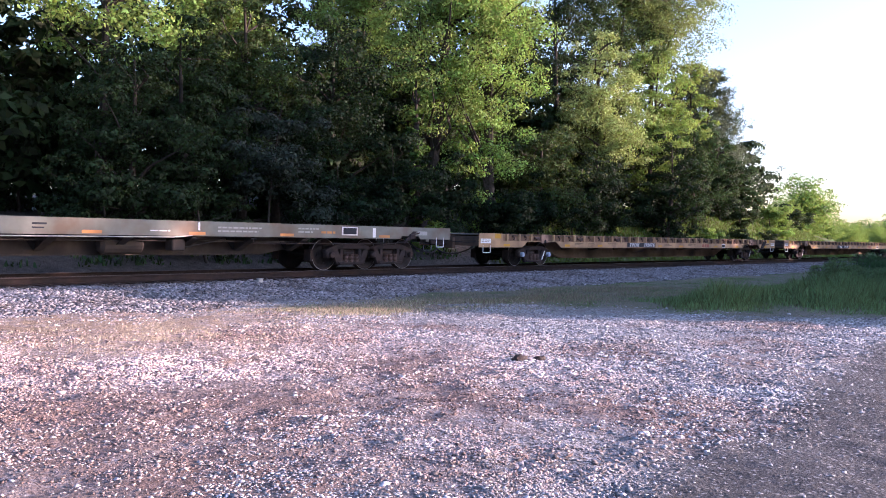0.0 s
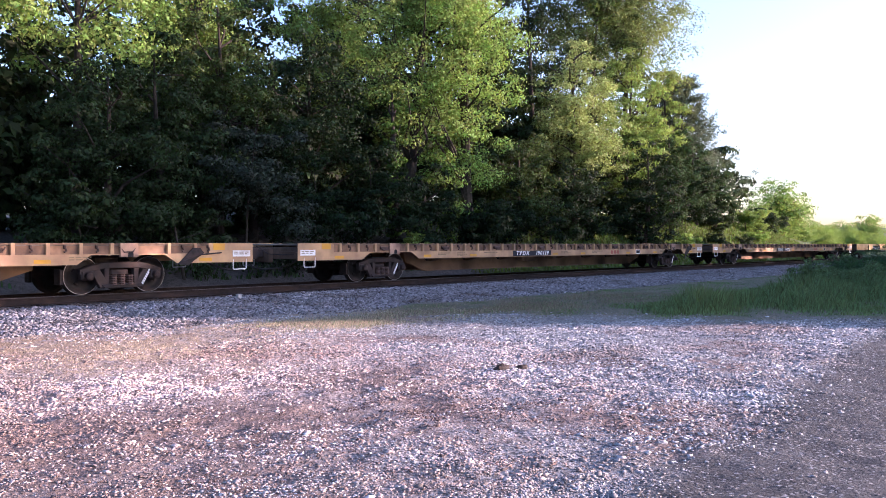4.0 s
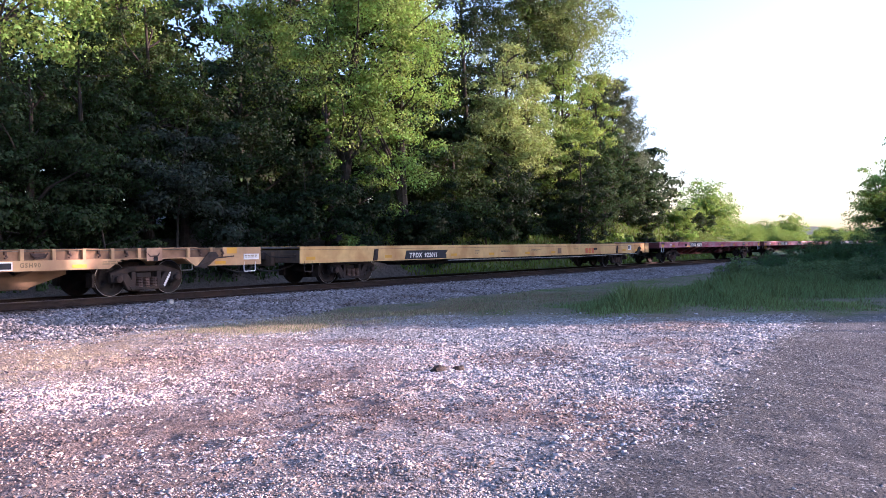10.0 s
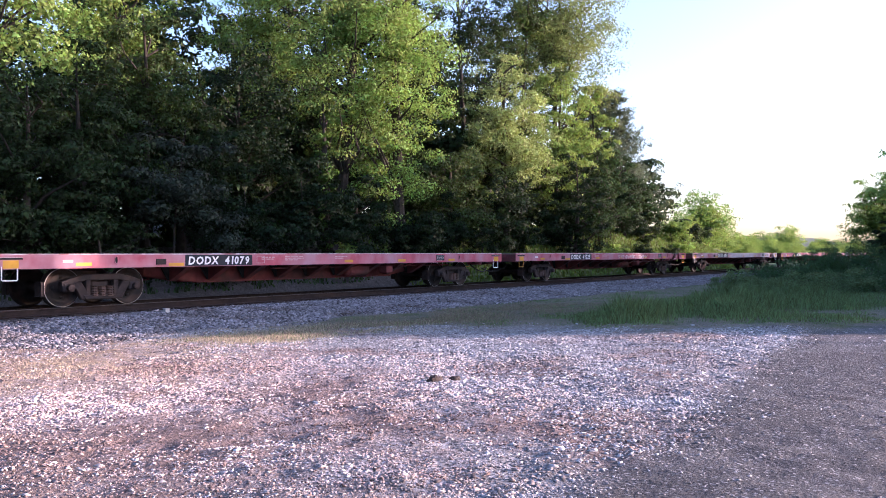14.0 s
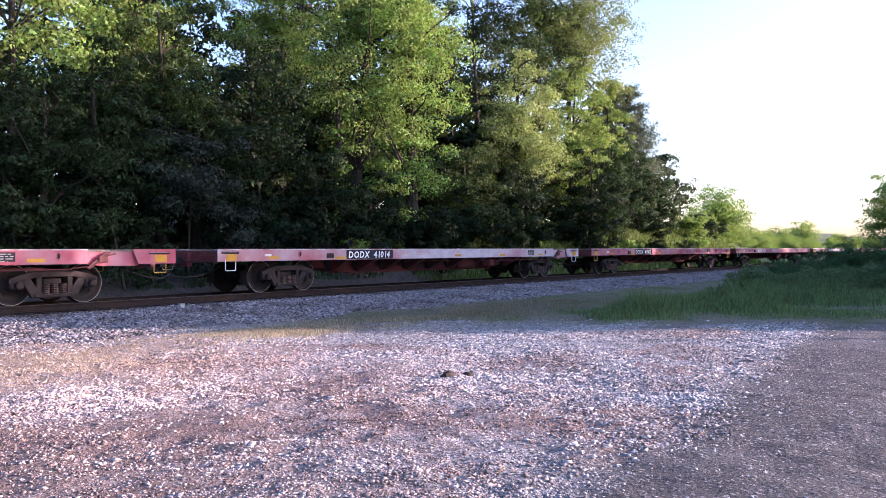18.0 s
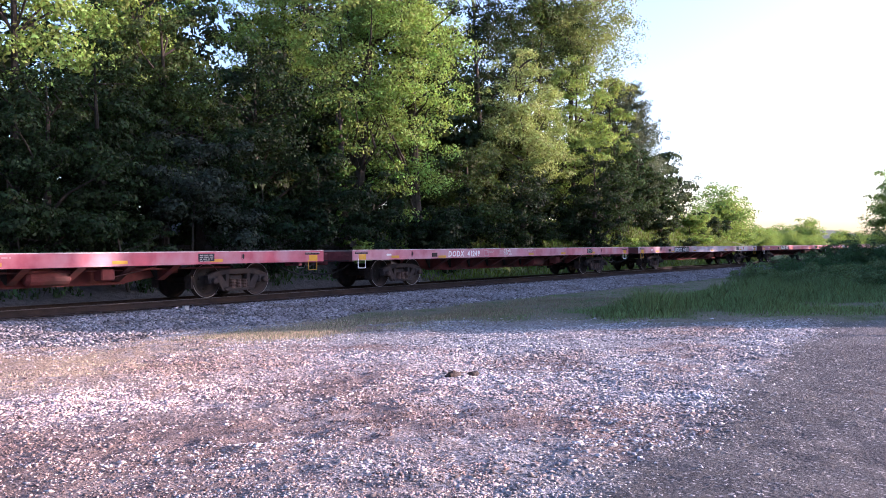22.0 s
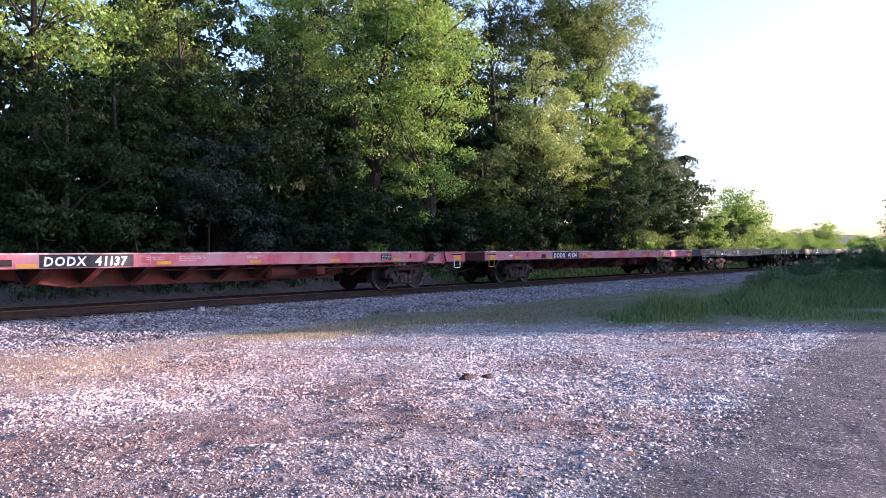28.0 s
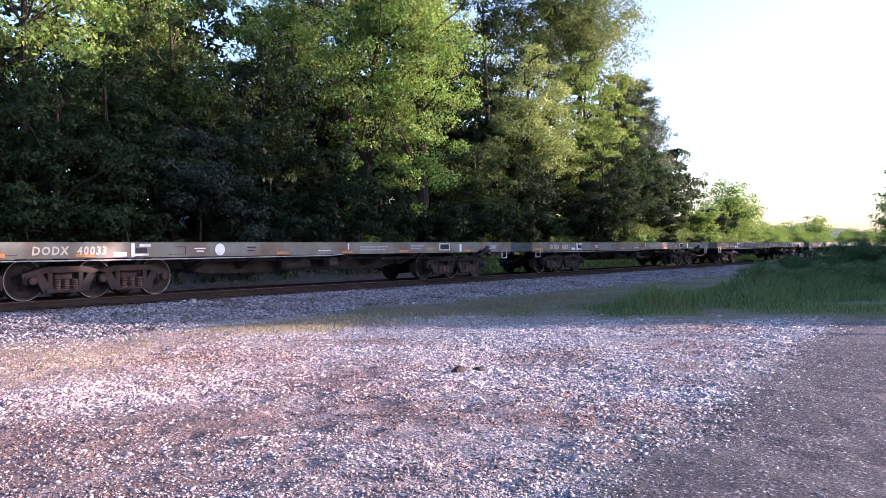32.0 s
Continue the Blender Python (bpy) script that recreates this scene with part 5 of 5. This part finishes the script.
def grey_car(x0, text, label, dot=True, seed=0):
    r = random.Random(seed)
    car = tagged(new("flat_car"), label, "railway car", "cars of the train")
    L, top, low = GREY_L, 1.225, 0.865
    deck(car, L, top - 0.004)
    for s in (-1, 1):
        part("side_sill", side_plate(L, low, top, s, ((L - 2.3, L - 2.2, L - 1.5, L - 1.4, low + 0.09),)), GREY, car)
        bm = bmesh.new()
        tube(bm, [(0.3, s * 1.385, low - 0.045), (5.0, s * 1.385, low - 0.05), (10.5, s * 1.385, low - 0.03), (11.0, s * 1.36, low + 0.01)], 0.014, 6)
        part("side_pipe", bm, PALE_GREY, car)
        for x in (0.3, L - 0.65):
            stirrup(car, x, s * 1.36, low, WHITE_PAINT)
        patch(car, "orange_patch", 0.1, 0.85, low + 0.03, low + 0.12, s, ORANGE, "orange reflective strip", 0.005)
        for x in (2.4, 8.3, 10.9, 13.6, 17.2):
            patch(car, "reflector", x, x + 0.45, low + 0.03, low + 0.10, s, ORANGE, "faded orange reflector")
    for x, way in ((0, -1), (L, 1)):
        end_sill(car, x, 0.86, 1.20, GREY, way)
        coupler(car, x, way)
    centre_sill(car, 5.4, L - 5.4, 0.40, 1.05, UNDER_DARK, taper=1.2, z_end=0.60)
    cross_bearers(car, [6.0 + 1.7 * k for k in range(6)], 1.08, 0.82, 0.50, UNDER_DARK)
    truck(car, 3.17, (-1.64, 0.0, 1.64), 0.457, CAST)
    truck(car, L - 3.2, (-1.6, 0.0, 1.6), 0.457, CAST)
    text_on_side(car, text, 1.40, low + 0.085, 0.185, CREAM_PAINT, 1.0, width=0.97)
    patch(car, "white_plate", 3.32, 3.66, low + 0.03, low + 0.13, -1, WHITE_PAINT, "small white placard")
    bm = bmesh.new()
    for a, b, c, d in ((3.78, 3.87, 0.02, 0.34), (3.87, 4.25, 0.04, 0.09), (4.0, 4.3, 0.25, 0.32), (5.55, 5.9, 0.19, 0.22), (5.62, 5.85, 0.12, 0.15), (11.15, 11.2, 0.14, 0.33)):
        box(bm, a, b, -1.375, -1.37, low + c, low + d)
    tagged(part("stencil", bm, WHITE_PAINT, car), "white painted stripes", kind="stuff")
    patch(car, "dark_plate", 3.9, 4.2, low + 0.11, low + 0.22, -1, PANEL_BLACK)
    bm = bmesh.new()
    for a, b, c, d in ((4.8, 5.3, 0.06, 0.07), (5.28, 5.3, 0.06, 0.25), (5.0, 5.3, 0.24, 0.255), (7.25, 7.55, 0.20, 0.24), (7.25, 7.5, 0.12, 0.15), (0.5, 1.1, 0.07, 0.085)):
        box(bm, a, b, -1.3745, -1.37, low + c, low + d)
    tagged(part("stencil", bm, PANEL_BLACK, car), "faded dark stencil marks", kind="stuff")
    if dot:
        bm = bmesh.new()
        lathe(bm, [(0.0, 0.006), (0.155, 0.006), (0.155, 0.0)], -1, 20)
        part("white_disc", bm, WHITE_PAINT, car, "white painted disc", pose(6.35, -1.37, low + 0.175))
    bars(car, 9.9, low + 0.10, (0.5,), WHITE_PAINT, seed=seed)
    bars(car, 11.7, low + 0.20, (1.3, 1.2), PALE_GREY, seed=seed + 1, height=0.04, gap=0.09)
    bm = bmesh.new()
    box(bm, 15.75, 16.35, -1.376, -1.37, low + 0.08, low + 0.32)
    frame_ob = part("data_panel", bm, WHITE_PAINT, car, "white-framed data panel")
    bm = bmesh.new()
    box(bm, 15.80, 16.30, -1.38, -1.374, low + 0.11, low + 0.29)
    part("panel_face", bm, PANEL_BLACK, frame_ob)
    bars(car, 14.2, low + 0.22, (0.7, 0.5), PALE_GREY, seed=seed + 2, height=0.04, gap=0.09)
    bars(car, 15.0, low + 0.12, (0.5,), ORANGE, seed=seed + 4, height=0.06)
    patch(car, "white_streak", 16.95, 17.07, low + 0.03, low + 0.3, -1, WHITE_PAINT)
    patch(car, "white_streak", 18.9, 19.3, low + 0.12, low + 0.24, -1, PALE_GREY)
    brake_gear(car, L - 2.2, CAST)
    brake_tank(car, 9.5, UNDER_DARK)
    CARS.append((car, x0))
    return car


def yellow_car(x0, text, label, seed=0):
    """A long flat car: recessed stake-pocket band above, plain sill below, cut away over each truck."""
    car = tagged(new("flat_car"), label, "railway car", "cars of the train")
    L, top, mid, low = YELLOW_L, 1.10, 0.85, 0.62
    deck(car, L, top - 0.01)
    arches = ((2.45, 2.78, 4.62, 4.95, mid - 0.02), (L - 4.68, L - 4.35, L - 2.55, L - 2.22, mid - 0.02))
    for s in (-1, 1):
        part("side_sill", side_plate(L, low, mid, s, arches), YELLOW, car)
        bm = bmesh.new()
        y = s * 1.27
        box(bm, 1.3, L - 1.3, min(y, y + s * 0.02), max(y, y + s * 0.02), mid - 0.01, top - 0.02)
        box(bm, 1.3, L - 1.3, min(s * 1.26, s * 1.36), max(s * 1.26, s * 1.36), top - 0.035, top - 0.012)
        # the darker colour stands in for shade inside the recess
        part("upper_band", bm, BAND_SHADED_RUST, car, "recessed band darkened for its shade, rust-stained")
        for a, b in ((0.0, 1.32), (L - 1.32, L)):
            bm = bmesh.new()
            box(bm, a, b, min(s * 1.345, s * 1.368), max(s * 1.345, s * 1.368), mid - 0.002, top, 0.004)
            part("end_panel", bm, YELLOW, car)
            patch(car, "amber_patch", (a + 0.86) if a == 0 else a + 0.12, (a + 1.2) if a == 0 else a + 0.46, mid + 0.08, top - 0.01, s, AMBER, "amber reflector tape", 0.005)
            patch(car, "white_placard", (a + 0.08) if a == 0 else b - 0.62, (a + 0.62) if a == 0 else b - 0.08, mid - 0.09, mid + 0.065, s, WHITE_PAINT, "white placard", 0.007)
            bars(car, (a + 0.12) if a == 0 else b - 0.58, mid + 0.01, (0.44, 0.4), FAINT, s, 0.02, 0.045, seed, 0.010)
            stirrup(car, (a + 0.22) if a == 0 else b - 0.6, s * 1.36, low + 0.02, WHITE_PAINT, 0.4, 0.2)
        x, k = 1.55, 0
        while x < L - 1.4:
            if not (3.3 < x < 4.0 or 3.0 < L - x < 3.8):
                bm = bmesh.new()
                y = s * 1.29
                box(bm, x, x + 0.085, min(y, y + s * 0.078), max(y, y + s * 0.078), mid - 0.005, top - 0.004, 0.006)
                part("stake_pocket", bm, YELLOW, car)
                bm = bmesh.new()
                hx = x + 0.42
                if k % 4 != 2:
                    tube(bm, [(hx, s * 1.29, mid + 0.17), (hx, s * 1.35, mid + 0.14), (hx + 0.02, s * 1.36, mid + 0.08), (hx - 0.03, s * 1.36, mid + 0.05)], 0.026, 5)
                    box(bm, hx - 0.03, hx + 0.03, min(s * 1.29, s * 1.35), max(s * 1.29, s * 1.35), mid + 0.12, mid + 0.2, 0.01)
                    part("lashing_hook", bm, RUST, car)
                else:
                    box(bm, hx - 0.16, hx + 0.16, min(s * 1.29, s * 1.37), max(s * 1.29, s * 1.37), mid + 0.06, mid + 0.15, 0.02)
                    tube(bm, [(hx - 0.2, s * 1.36, mid + 0.16), (hx - 0.1, s * 1.39, mid + 0.04), (hx + 0.12, s * 1.39, mid + 0.06), (hx + 0.2, s * 1.36, mid + 0.16)], 0.018, 5)
                    part("ratchet", bm, RUST, car, "rusty chain ratchet")
            x, k = x + 0.72, k + 1
        for xb in (3.62, L - 3.67):
            bm = bmesh.new()
            prism(bm, [(xb, mid - 0.07), (xb + 0.44, mid - 0.07), (xb + 0.44, top), (xb, top)], min(s * 1.34, s * 1.385), max(s * 1.34, s * 1.385))
            j = part("jacking_plate", bm, BRACKET, car, "brownish jacking bracket")
            bm = bmesh.new()
            arch = [(-0.065, -0.07), (0.065, -0.07)] + [(0.065 * math.cos(a), 0.065 * math.sin(a)) for a in (math.pi * k / 6 for k in range(7))]
            prism(bm, arch, min(0, s * 0.004), max(0, s * 0.004))
            part("jacking_hole", bm, BLACK, j, "dark arched hole", pose(xb + 0.25, s * 1.3855, mid + 0.0))
        for x in (1.35, 5.2, 7.6, 12.8, 14.9, 18.8, L - 5.6, L - 1.6):
            patch(car, "reflector", x, x + 0.36, low + 0.04, low + 0.12, s, AMBER, "amber reflective tape", 0.005)
    for x, way in ((0, -1), (L, 1)):
        end_sill(car, x, 0.66, 0.99, BROWN_DIRTY, way)
        coupler(car, x, way, 0.82)
    centre_sill(car, 5.3, L - 5.2, 0.20, 0.98, TAN_DIRTY, 0.42, 0.95, 0.5)
    cross_bearers(car, [6.4 + 2.03 * k for k in range(8)], 1.04, 0.70, 0.50, TAN_DIRTY)
    for x in (3.62, L - 3.45):
        truck(car, x, (-0.83, 0.83), 0.43, CAST, BLUE_CAP if seed == 11 and x < 5 else None, True)
    at = 0.15 if seed == 21 else 0.0
    patch(car, "number_panel", 9.98 + at, 12.52 + at, low + 0.02, mid - 0.012, -1, PANEL_BLACK, "black panel behind the number", 0.006)
    text_on_side(car, text, 10.16 + at, low + 0.055, 0.15, WHITE_PAINT, 1.9, width=1.38, shear=0.24)
    # the owner's mark as a plain shape
    bm = bmesh.new()
    for a in (0.0, 0.26, 0.52):
        box(bm, 17.4 + a, 17.6 + a, -1.375, -1.37, low + 0.045, low + 0.19, 0.001)
    part("owner_mark", bm, LOGO_RED, car, "faded dark red painted mark")
    bm = bmesh.new()
    box(bm, 19.7, 20.1, -1.376, -1.37, low + 0.02, mid - 0.02)
    p = part("data_panel", bm, WHITE_PAINT, car, "white-framed data panel")
    bm = bmesh.new()
    box(bm, 19.73, 20.07, -1.38, -1.374, low + 0.05, mid - 0.05)
    part("panel_face", bm, PANEL_BLACK, p)
    for k, (x, rows) in enumerate([(5.9, (0.6, 0.4)), (6.9, (0.4, 0.5, 0.3)), (8.4, (0.8,)), (13.4, (0.5, 0.7)), (15.8, (0.9, 0.4)), (22.2, (0.5, 0.4))]):
        bars(car, x, low + 0.15, rows, FAINT, seed=seed + k)
    brake_tank(car, 12.0, TAN_DIRTY)
    bm = bmesh.new()
    prism(bm, [(L - 2.2, 0.60), (L - 1.95, 0.56), (L - 1.5, 0.86), (L - 1.6, 0.98), (L - 1.8, 0.98)], -1.42, -1.385)
    tube(bm, [(L - 2.3, -1.41, 0.58), (L - 1.6, -1.44, 0.82), (L - 1.0, -1.42, 0.86)], 0.018, 6)
    part("hand_brake", bm, CAST, car, "rusty lever hand brake")
    CARS.append((car, x0))
    return car


def cream_car(x0, text, label):
    """A long flat car with a flush side, and a brake stand on its trailing end."""
    car = tagged(new("flat_car"), label, "railway car", "cars of the train")
    L, top, low = CREAM_L, 1.10, 0.60
    deck(car, L, top - 0.004)
    for s in (-1, 1):
        part("side_sill", side_plate(L, low, top, s, ((L - 1.9, L - 1.75, L - 0.9, L - 0.8, low + 0.1),)), CREAM, car)
        bm = bmesh.new()
        y = s * 1.37
        box(bm, 0.0, L, min(y, y + s * 0.006), max(y, y + s * 0.006), top - 0.105, top - 0.095)
        part("weld_seam", bm, TAN_DIRTY, car)
        bm = bmesh.new()
        tube(bm, [(7.5, s * 1.39, low - 0.05), (18, s * 1.39, low - 0.09), (L - 1.5, s * 1.39, low - 0.03)], 0.014, 6)
        part("side_pipe", bm, PALE_GREY, car)
        for x in (0.25, 3.9, 7.7, 10.3, 13.1, 15.4, 19.0, 22.3, L - 1.9):
            patch(car, "reflector", x, x + 0.38, low + 0.10, low + 0.19, s, AMBER, "amber reflective tape", 0.005)
        for x in (0.18, L - 0.55):
            stirrup(car, x, s * 1.36, low, CAST)
        for x, w in ((3.28, 0.18), (L - 4.3, 0.12)):
            bm = bmesh.new()
            prism(bm, [(x, low + 0.02), (x + w, low + 0.02), (x + w + 0.06, low + 0.40), (x + 0.08, low + 0.38)], min(s * 1.37, s * 1.42), max(s * 1.37, s * 1.42))
            part("tie_down", bm, CAST, car, "rusty tie-down bracket")
    for x, way in ((0, -1), (L, 1)):
        end_sill(car, x, 0.62, 0.99, BROWN_DIRTY, way)
        coupler(car, x, way, 0.82)
    centre_sill(car, 5.0, L - 5.0, 0.42, 0.98, BLACK, 0.36, 1.2, 0.6)
    cross_bearers(car, [6.2 + 2.0 * k for k in range(8)], 1.04, 0.64, 0.50, BLACK)
    for x in (2.65, L - 3.45):
        truck(car, x, (-0.87, 0.87), 0.43, CAST)
    bm = bmesh.new()
    y = -1.37
    prism(bm, [(4.95, low + 0.03), (7.4, low + 0.03), (7.4, low + 0.17), (7.35, low + 0.2), (7.5, low + 0.33), (5.05, low + 0.33)], y - 0.006, y)
    part("number_panel", bm, PANEL_BLACK, car, "black panel behind the number")
    text_on_side(car, text, 5.2, low + 0.09, 0.16, WHITE_PAINT, 0.7, width=1.08, shear=0.2)
    bm = bmesh.new()
    for a in (0.0, 0.33, 0.66):
        box(bm, 18.78 + a, 19.03 + a, -1.375, -1.37, low + 0.06, low + 0.30, 0.001)
    part("owner_mark", bm, LOGO_ORANGE, car, "orange-red painted mark")
    for k, (x, rows) in enumerate([(9.3, (0.3, 0.3, 0.2)), (11.2, (0.6, 0.7)), (13.6, (0.9, 0.6)), (17.6, (0.4,)), (22.2, (0.5,))]):
        bars(car, x, low + 0.26, rows, FAINT, seed=70 + k)
    patch(car, "reflector", L - 3.5, L - 3.1, low + 0.10, low + 0.22, -1, AMBER, "amber reflective tape", 0.005)
    patch(car, "repainted_patch", 16.0, 16.35, low + 0.08, low + 0.32, -1, TAN_DIRTY, "dull repainted patch")
    patch(car, "data_panel", L - 2.8, L - 2.38, low + 0.16, low + 0.40, -1, WHITE_PAINT, "white data sticker")
    bm = bmesh.new()
    box(bm, L - 2.76, L - 2.58, -1.379, -1.374, low + 0.22, low + 0.37)
    part("sticker_print", bm, PANEL_BLACK, car)
    bm = bmesh.new()
    box(bm, L - 6.9, L - 6.5, -1.378, -1.37, low + 0.2, low + 0.3)
    part("vent_plate", bm, CAST, car)
    bm = bmesh.new()
    tube(bm, [(L - 0.55, -1.38, 0.5), (L - 0.55, -1.38, 1.22)], 0.022, 8)
    tube(bm, [(L - 0.48, -1.36, 1.0), (L - 0.05, -1.34, 1.36)], 0.012, 6)
    tube(bm, [(L - 0.05, -1.34, 0.7), (L - 0.05, -1.34, 1.38)], 0.016, 6)
    tube(bm, [(L - 0.5, -1.1, 1.37), (L - 0.05, -1.34, 1.38)], 0.012, 6)
    part("brake_stand", bm, CAST, car, "upright brake rod and grab rail")
    bm = bmesh.new()
    prism(bm, [(L - 1.75, 0.56), (L - 1.5, 0.52), (L - 1.15, 0.84), (L - 1.3, 0.94), (L - 1.5, 0.9)], -1.42, -1.38)
    part("hand_brake", bm, CAST, car, "rusty lever hand brake")
    brake_tank(car, 12.5, BLACK)
    CARS.append((car, x0))
    return car


def scrawl(car, x0, x1, z, count, seed, size=0.1):
    """Chalk strokes that cannot be read, on the near side."""
    r, bm = random.Random(seed), bmesh.new()
    for k in range(count):
        x = x0 + (x1 - x0) * k / count + r.uniform(-0.03, 0.03)
        a = (x, -1.372, z + r.uniform(0, 0.08))
        b = (x + r.uniform(-0.05, 0.12), -1.372, z + 0.02 + size + r.uniform(0, 0.1))
        tube(bm, [a, b], 0.010, 4)
        if k % 3 == 0:
            tube(bm, [b, (b[0] + 0.1, -1.372, b[2] - 0.03)], 0.009, 4)
    tagged(part("chalk_scrawl", bm, WHITE_PAINT, car), "illegible pale chalk scrawl", kind="stuff")


grey_car(-21.5, "DODX 40028", "weathered grey steel flat car on six-wheel trucks", True, 1)
grey_car(0.25, "DODX 40047", "weathered grey-brown flat car on six-wheel trucks", True, 2)
yellow_car(22.15, "TPDX   192476", "long dull yellow flat car with stake pockets and chains", 11)
yellow_car(50.72, "TPDX   190119", "long tan-yellow flat car with stake pockets and chains", 21)
rubbed = yellow_car(79.18, "TPDX   190273", "long yellow flat car with stake pockets and chains", 31)
text_on_side(rubbed, "GSH90", 20.25, 0.70, 0.10, FAINT, shear=0.0)
cream_car(107.75, "TPDX 922011", "long cream-yellow flat car with a smooth flush side")
red_car(135.95, "DODX  41079", RED, "faded red flat car with a black number panel", True, 41)
scrawled = red_car(157.45, "DODX  41025", RED, "faded red flat car with chalk scrawl on its side", True, 42, True)
scrawl(scrawled, 10.4, 14.2, 0.86, 46, 9)
red_car(179.10, "DODX  41014", CHALKY, "red flat car bleached to pale grey", True, 43, True)
red_car(200.80, "DODX  41165", RED, "dull red flat car with a black number panel", True, 44)
rosy_car = red_car(222.42, "DODX  41249", ROSY, "rosy faded red flat car with a plain number", False, 45)
scrawl(rosy_car, 8.75, 9.3, 0.86, 9, 12, 0.06)
scrawl(rosy_car, 8.7, 9.25, 0.97, 9, 13, 0.05)
red_car(244.04, "DODX  41076", CHALKY, "red flat car with a bleached pale side", True, 46)
red_car(265.75, "DODX  41137", RED, "faded red flat car with chalky streaks", True, 47, True)
red_car(287.38, "DODX  41134", RED, "red flat car with amber reflectors along the side", True, 48)
grey_car(309.10, "DODX 40033", "weathered grey flat car with a white disc on its side", True, 3)
grey_car(331.10, "DODX 40051", "dark weathered grey flat car on six-wheel trucks", False, 4)
grey_car(353.0, "DODX 40012", "grimy grey flat car on six-wheel trucks", False, 5)
grey_car(374.9, "DODX 40060", "grimy grey flat car on six-wheel trucks", False, 6)
grey_car(396.8, "DODX 40019", "grimy grey flat car on six-wheel trucks", False, 7)

# ---- small things by the track ----
bm = bmesh.new()
box(bm, -0.075, 0.075, -0.06, 0.06, -0.08, 0.105, 0.012)
box(bm, -0.083, 0.083, -0.068, 0.068, 0.095, 0.112, 0.006)
marker = tagged(new("marker_post"), "short white concrete marker beside the rail", "marker")
part("post", bm, PALE_GREY, marker)
marker.location = (12.75, 17.2, 0.205)
marker.scale = (0.85, 0.85, 0.85)
bm = bmesh.new()
bmesh.ops.create_icosphere(bm, subdivisions=3, radius=0.2)
for v in bm.verts:
    v.co *= 0.75 + 0.6 * abs(noise.noise(v.co * 9))
    v.co.z = max(0, v.co.z * 0.6 + 0.05)
    v.co.x *= 1.8
bag = tagged(new("plastic_bag"), "crumpled white plastic bag lying behind the track", "litter")
part("bag", bm, WHITE_PAINT, bag)
bag.location = (27.95, 21.9, 0.1)
for x, y, s in ((8.45, 6.12, 0.09), (8.68, 5.98, 0.07)):
    bm = bmesh.new()
    bmesh.ops.create_icosphere(bm, subdivisions=3, radius=s)
    for v in bm.verts:
        v.co *= 0.75 + 0.7 * abs(noise.noise(v.co * 14 + Vector((x, y, 0))))
        v.co.x *= 1.4
        v.co.z = max(-0.01, v.co.z * 0.8)
    clod = tagged(new("clod"), "dark clod of earth lying on the gravel", "clod", "clods on the lot")
    part("lump", bm, TIE_WOOD, clod)
    clod.location = (x, y, ground_z(x, y))

signal = tagged(new("railway_signal"), "dark round railway signal on a thin mast", "signal")
signal.location = (177.5, 41.0, ground_z(177.5, 41.0))
bm = bmesh.new()
tube(bm, [(0, 0, 0), (0, 0, 3.3)], 0.07, 8)
part("mast", bm, PALE_GREY, signal, "thin grey mast")
bm = bmesh.new()
lathe(bm, [(0.0, 0.06), (0.42, 0.06), (0.48, 0.03), (0.48, -0.03), (0.42, -0.06), (0.0, -0.06)], 1, 20)
part("target", bm, BLACK, signal, "round black signal target", pose(-0.1, -0.1, 2.85, 0, 0, -77))
bm = bmesh.new()
box(bm, -0.25, 0.25, -0.2, 0.2, 0, 0.9, 0.02)
part("relay_box", bm, PALE_GREY, signal)

# ties, nearest to the lot first
tie_bm = bmesh.new()
box(tie_bm, -0.115, 0.115, -1.3, 1.3, -0.17, 0.0, 0.012)
first = part("tie", tie_bm, TIE_WOOD, track, "", pose(-2.0, TRACK_Y, RAIL_Z - 0.172))
for k in range(1, 190):
    part_again(first, track, pose(-2.0 + 0.5 * k, TRACK_Y + 0.02 * math.sin(k * 2.3), RAIL_Z - 0.172 - 0.004 * (k % 2), 0, 0, 0.5 * math.sin(k * 1.7)))


# ---- motion: the train draws past, gathering a little speed ----
def travelled(t):
    return 8.81 * t + 0.019 * t * t


def motions():
    for car, x0 in CARS:
        walk(car, [(t, pose(x0 - travelled(t), TRACK_Y, RAIL_Z + DROP)) for t in range(0, 33)])
    step = 2 / FPS
    ts = [k * step for k in range(int(round(32 / step)) + 1)]
    for wheel, radius in WHEELS:
        at = wheel.matrix_basis.translation.copy()
        walk(wheel, [(t, Matrix.Translation(at) @ Matrix.Rotation(-travelled(t) / radius, 4, "Y")) for t in ts])


motions()
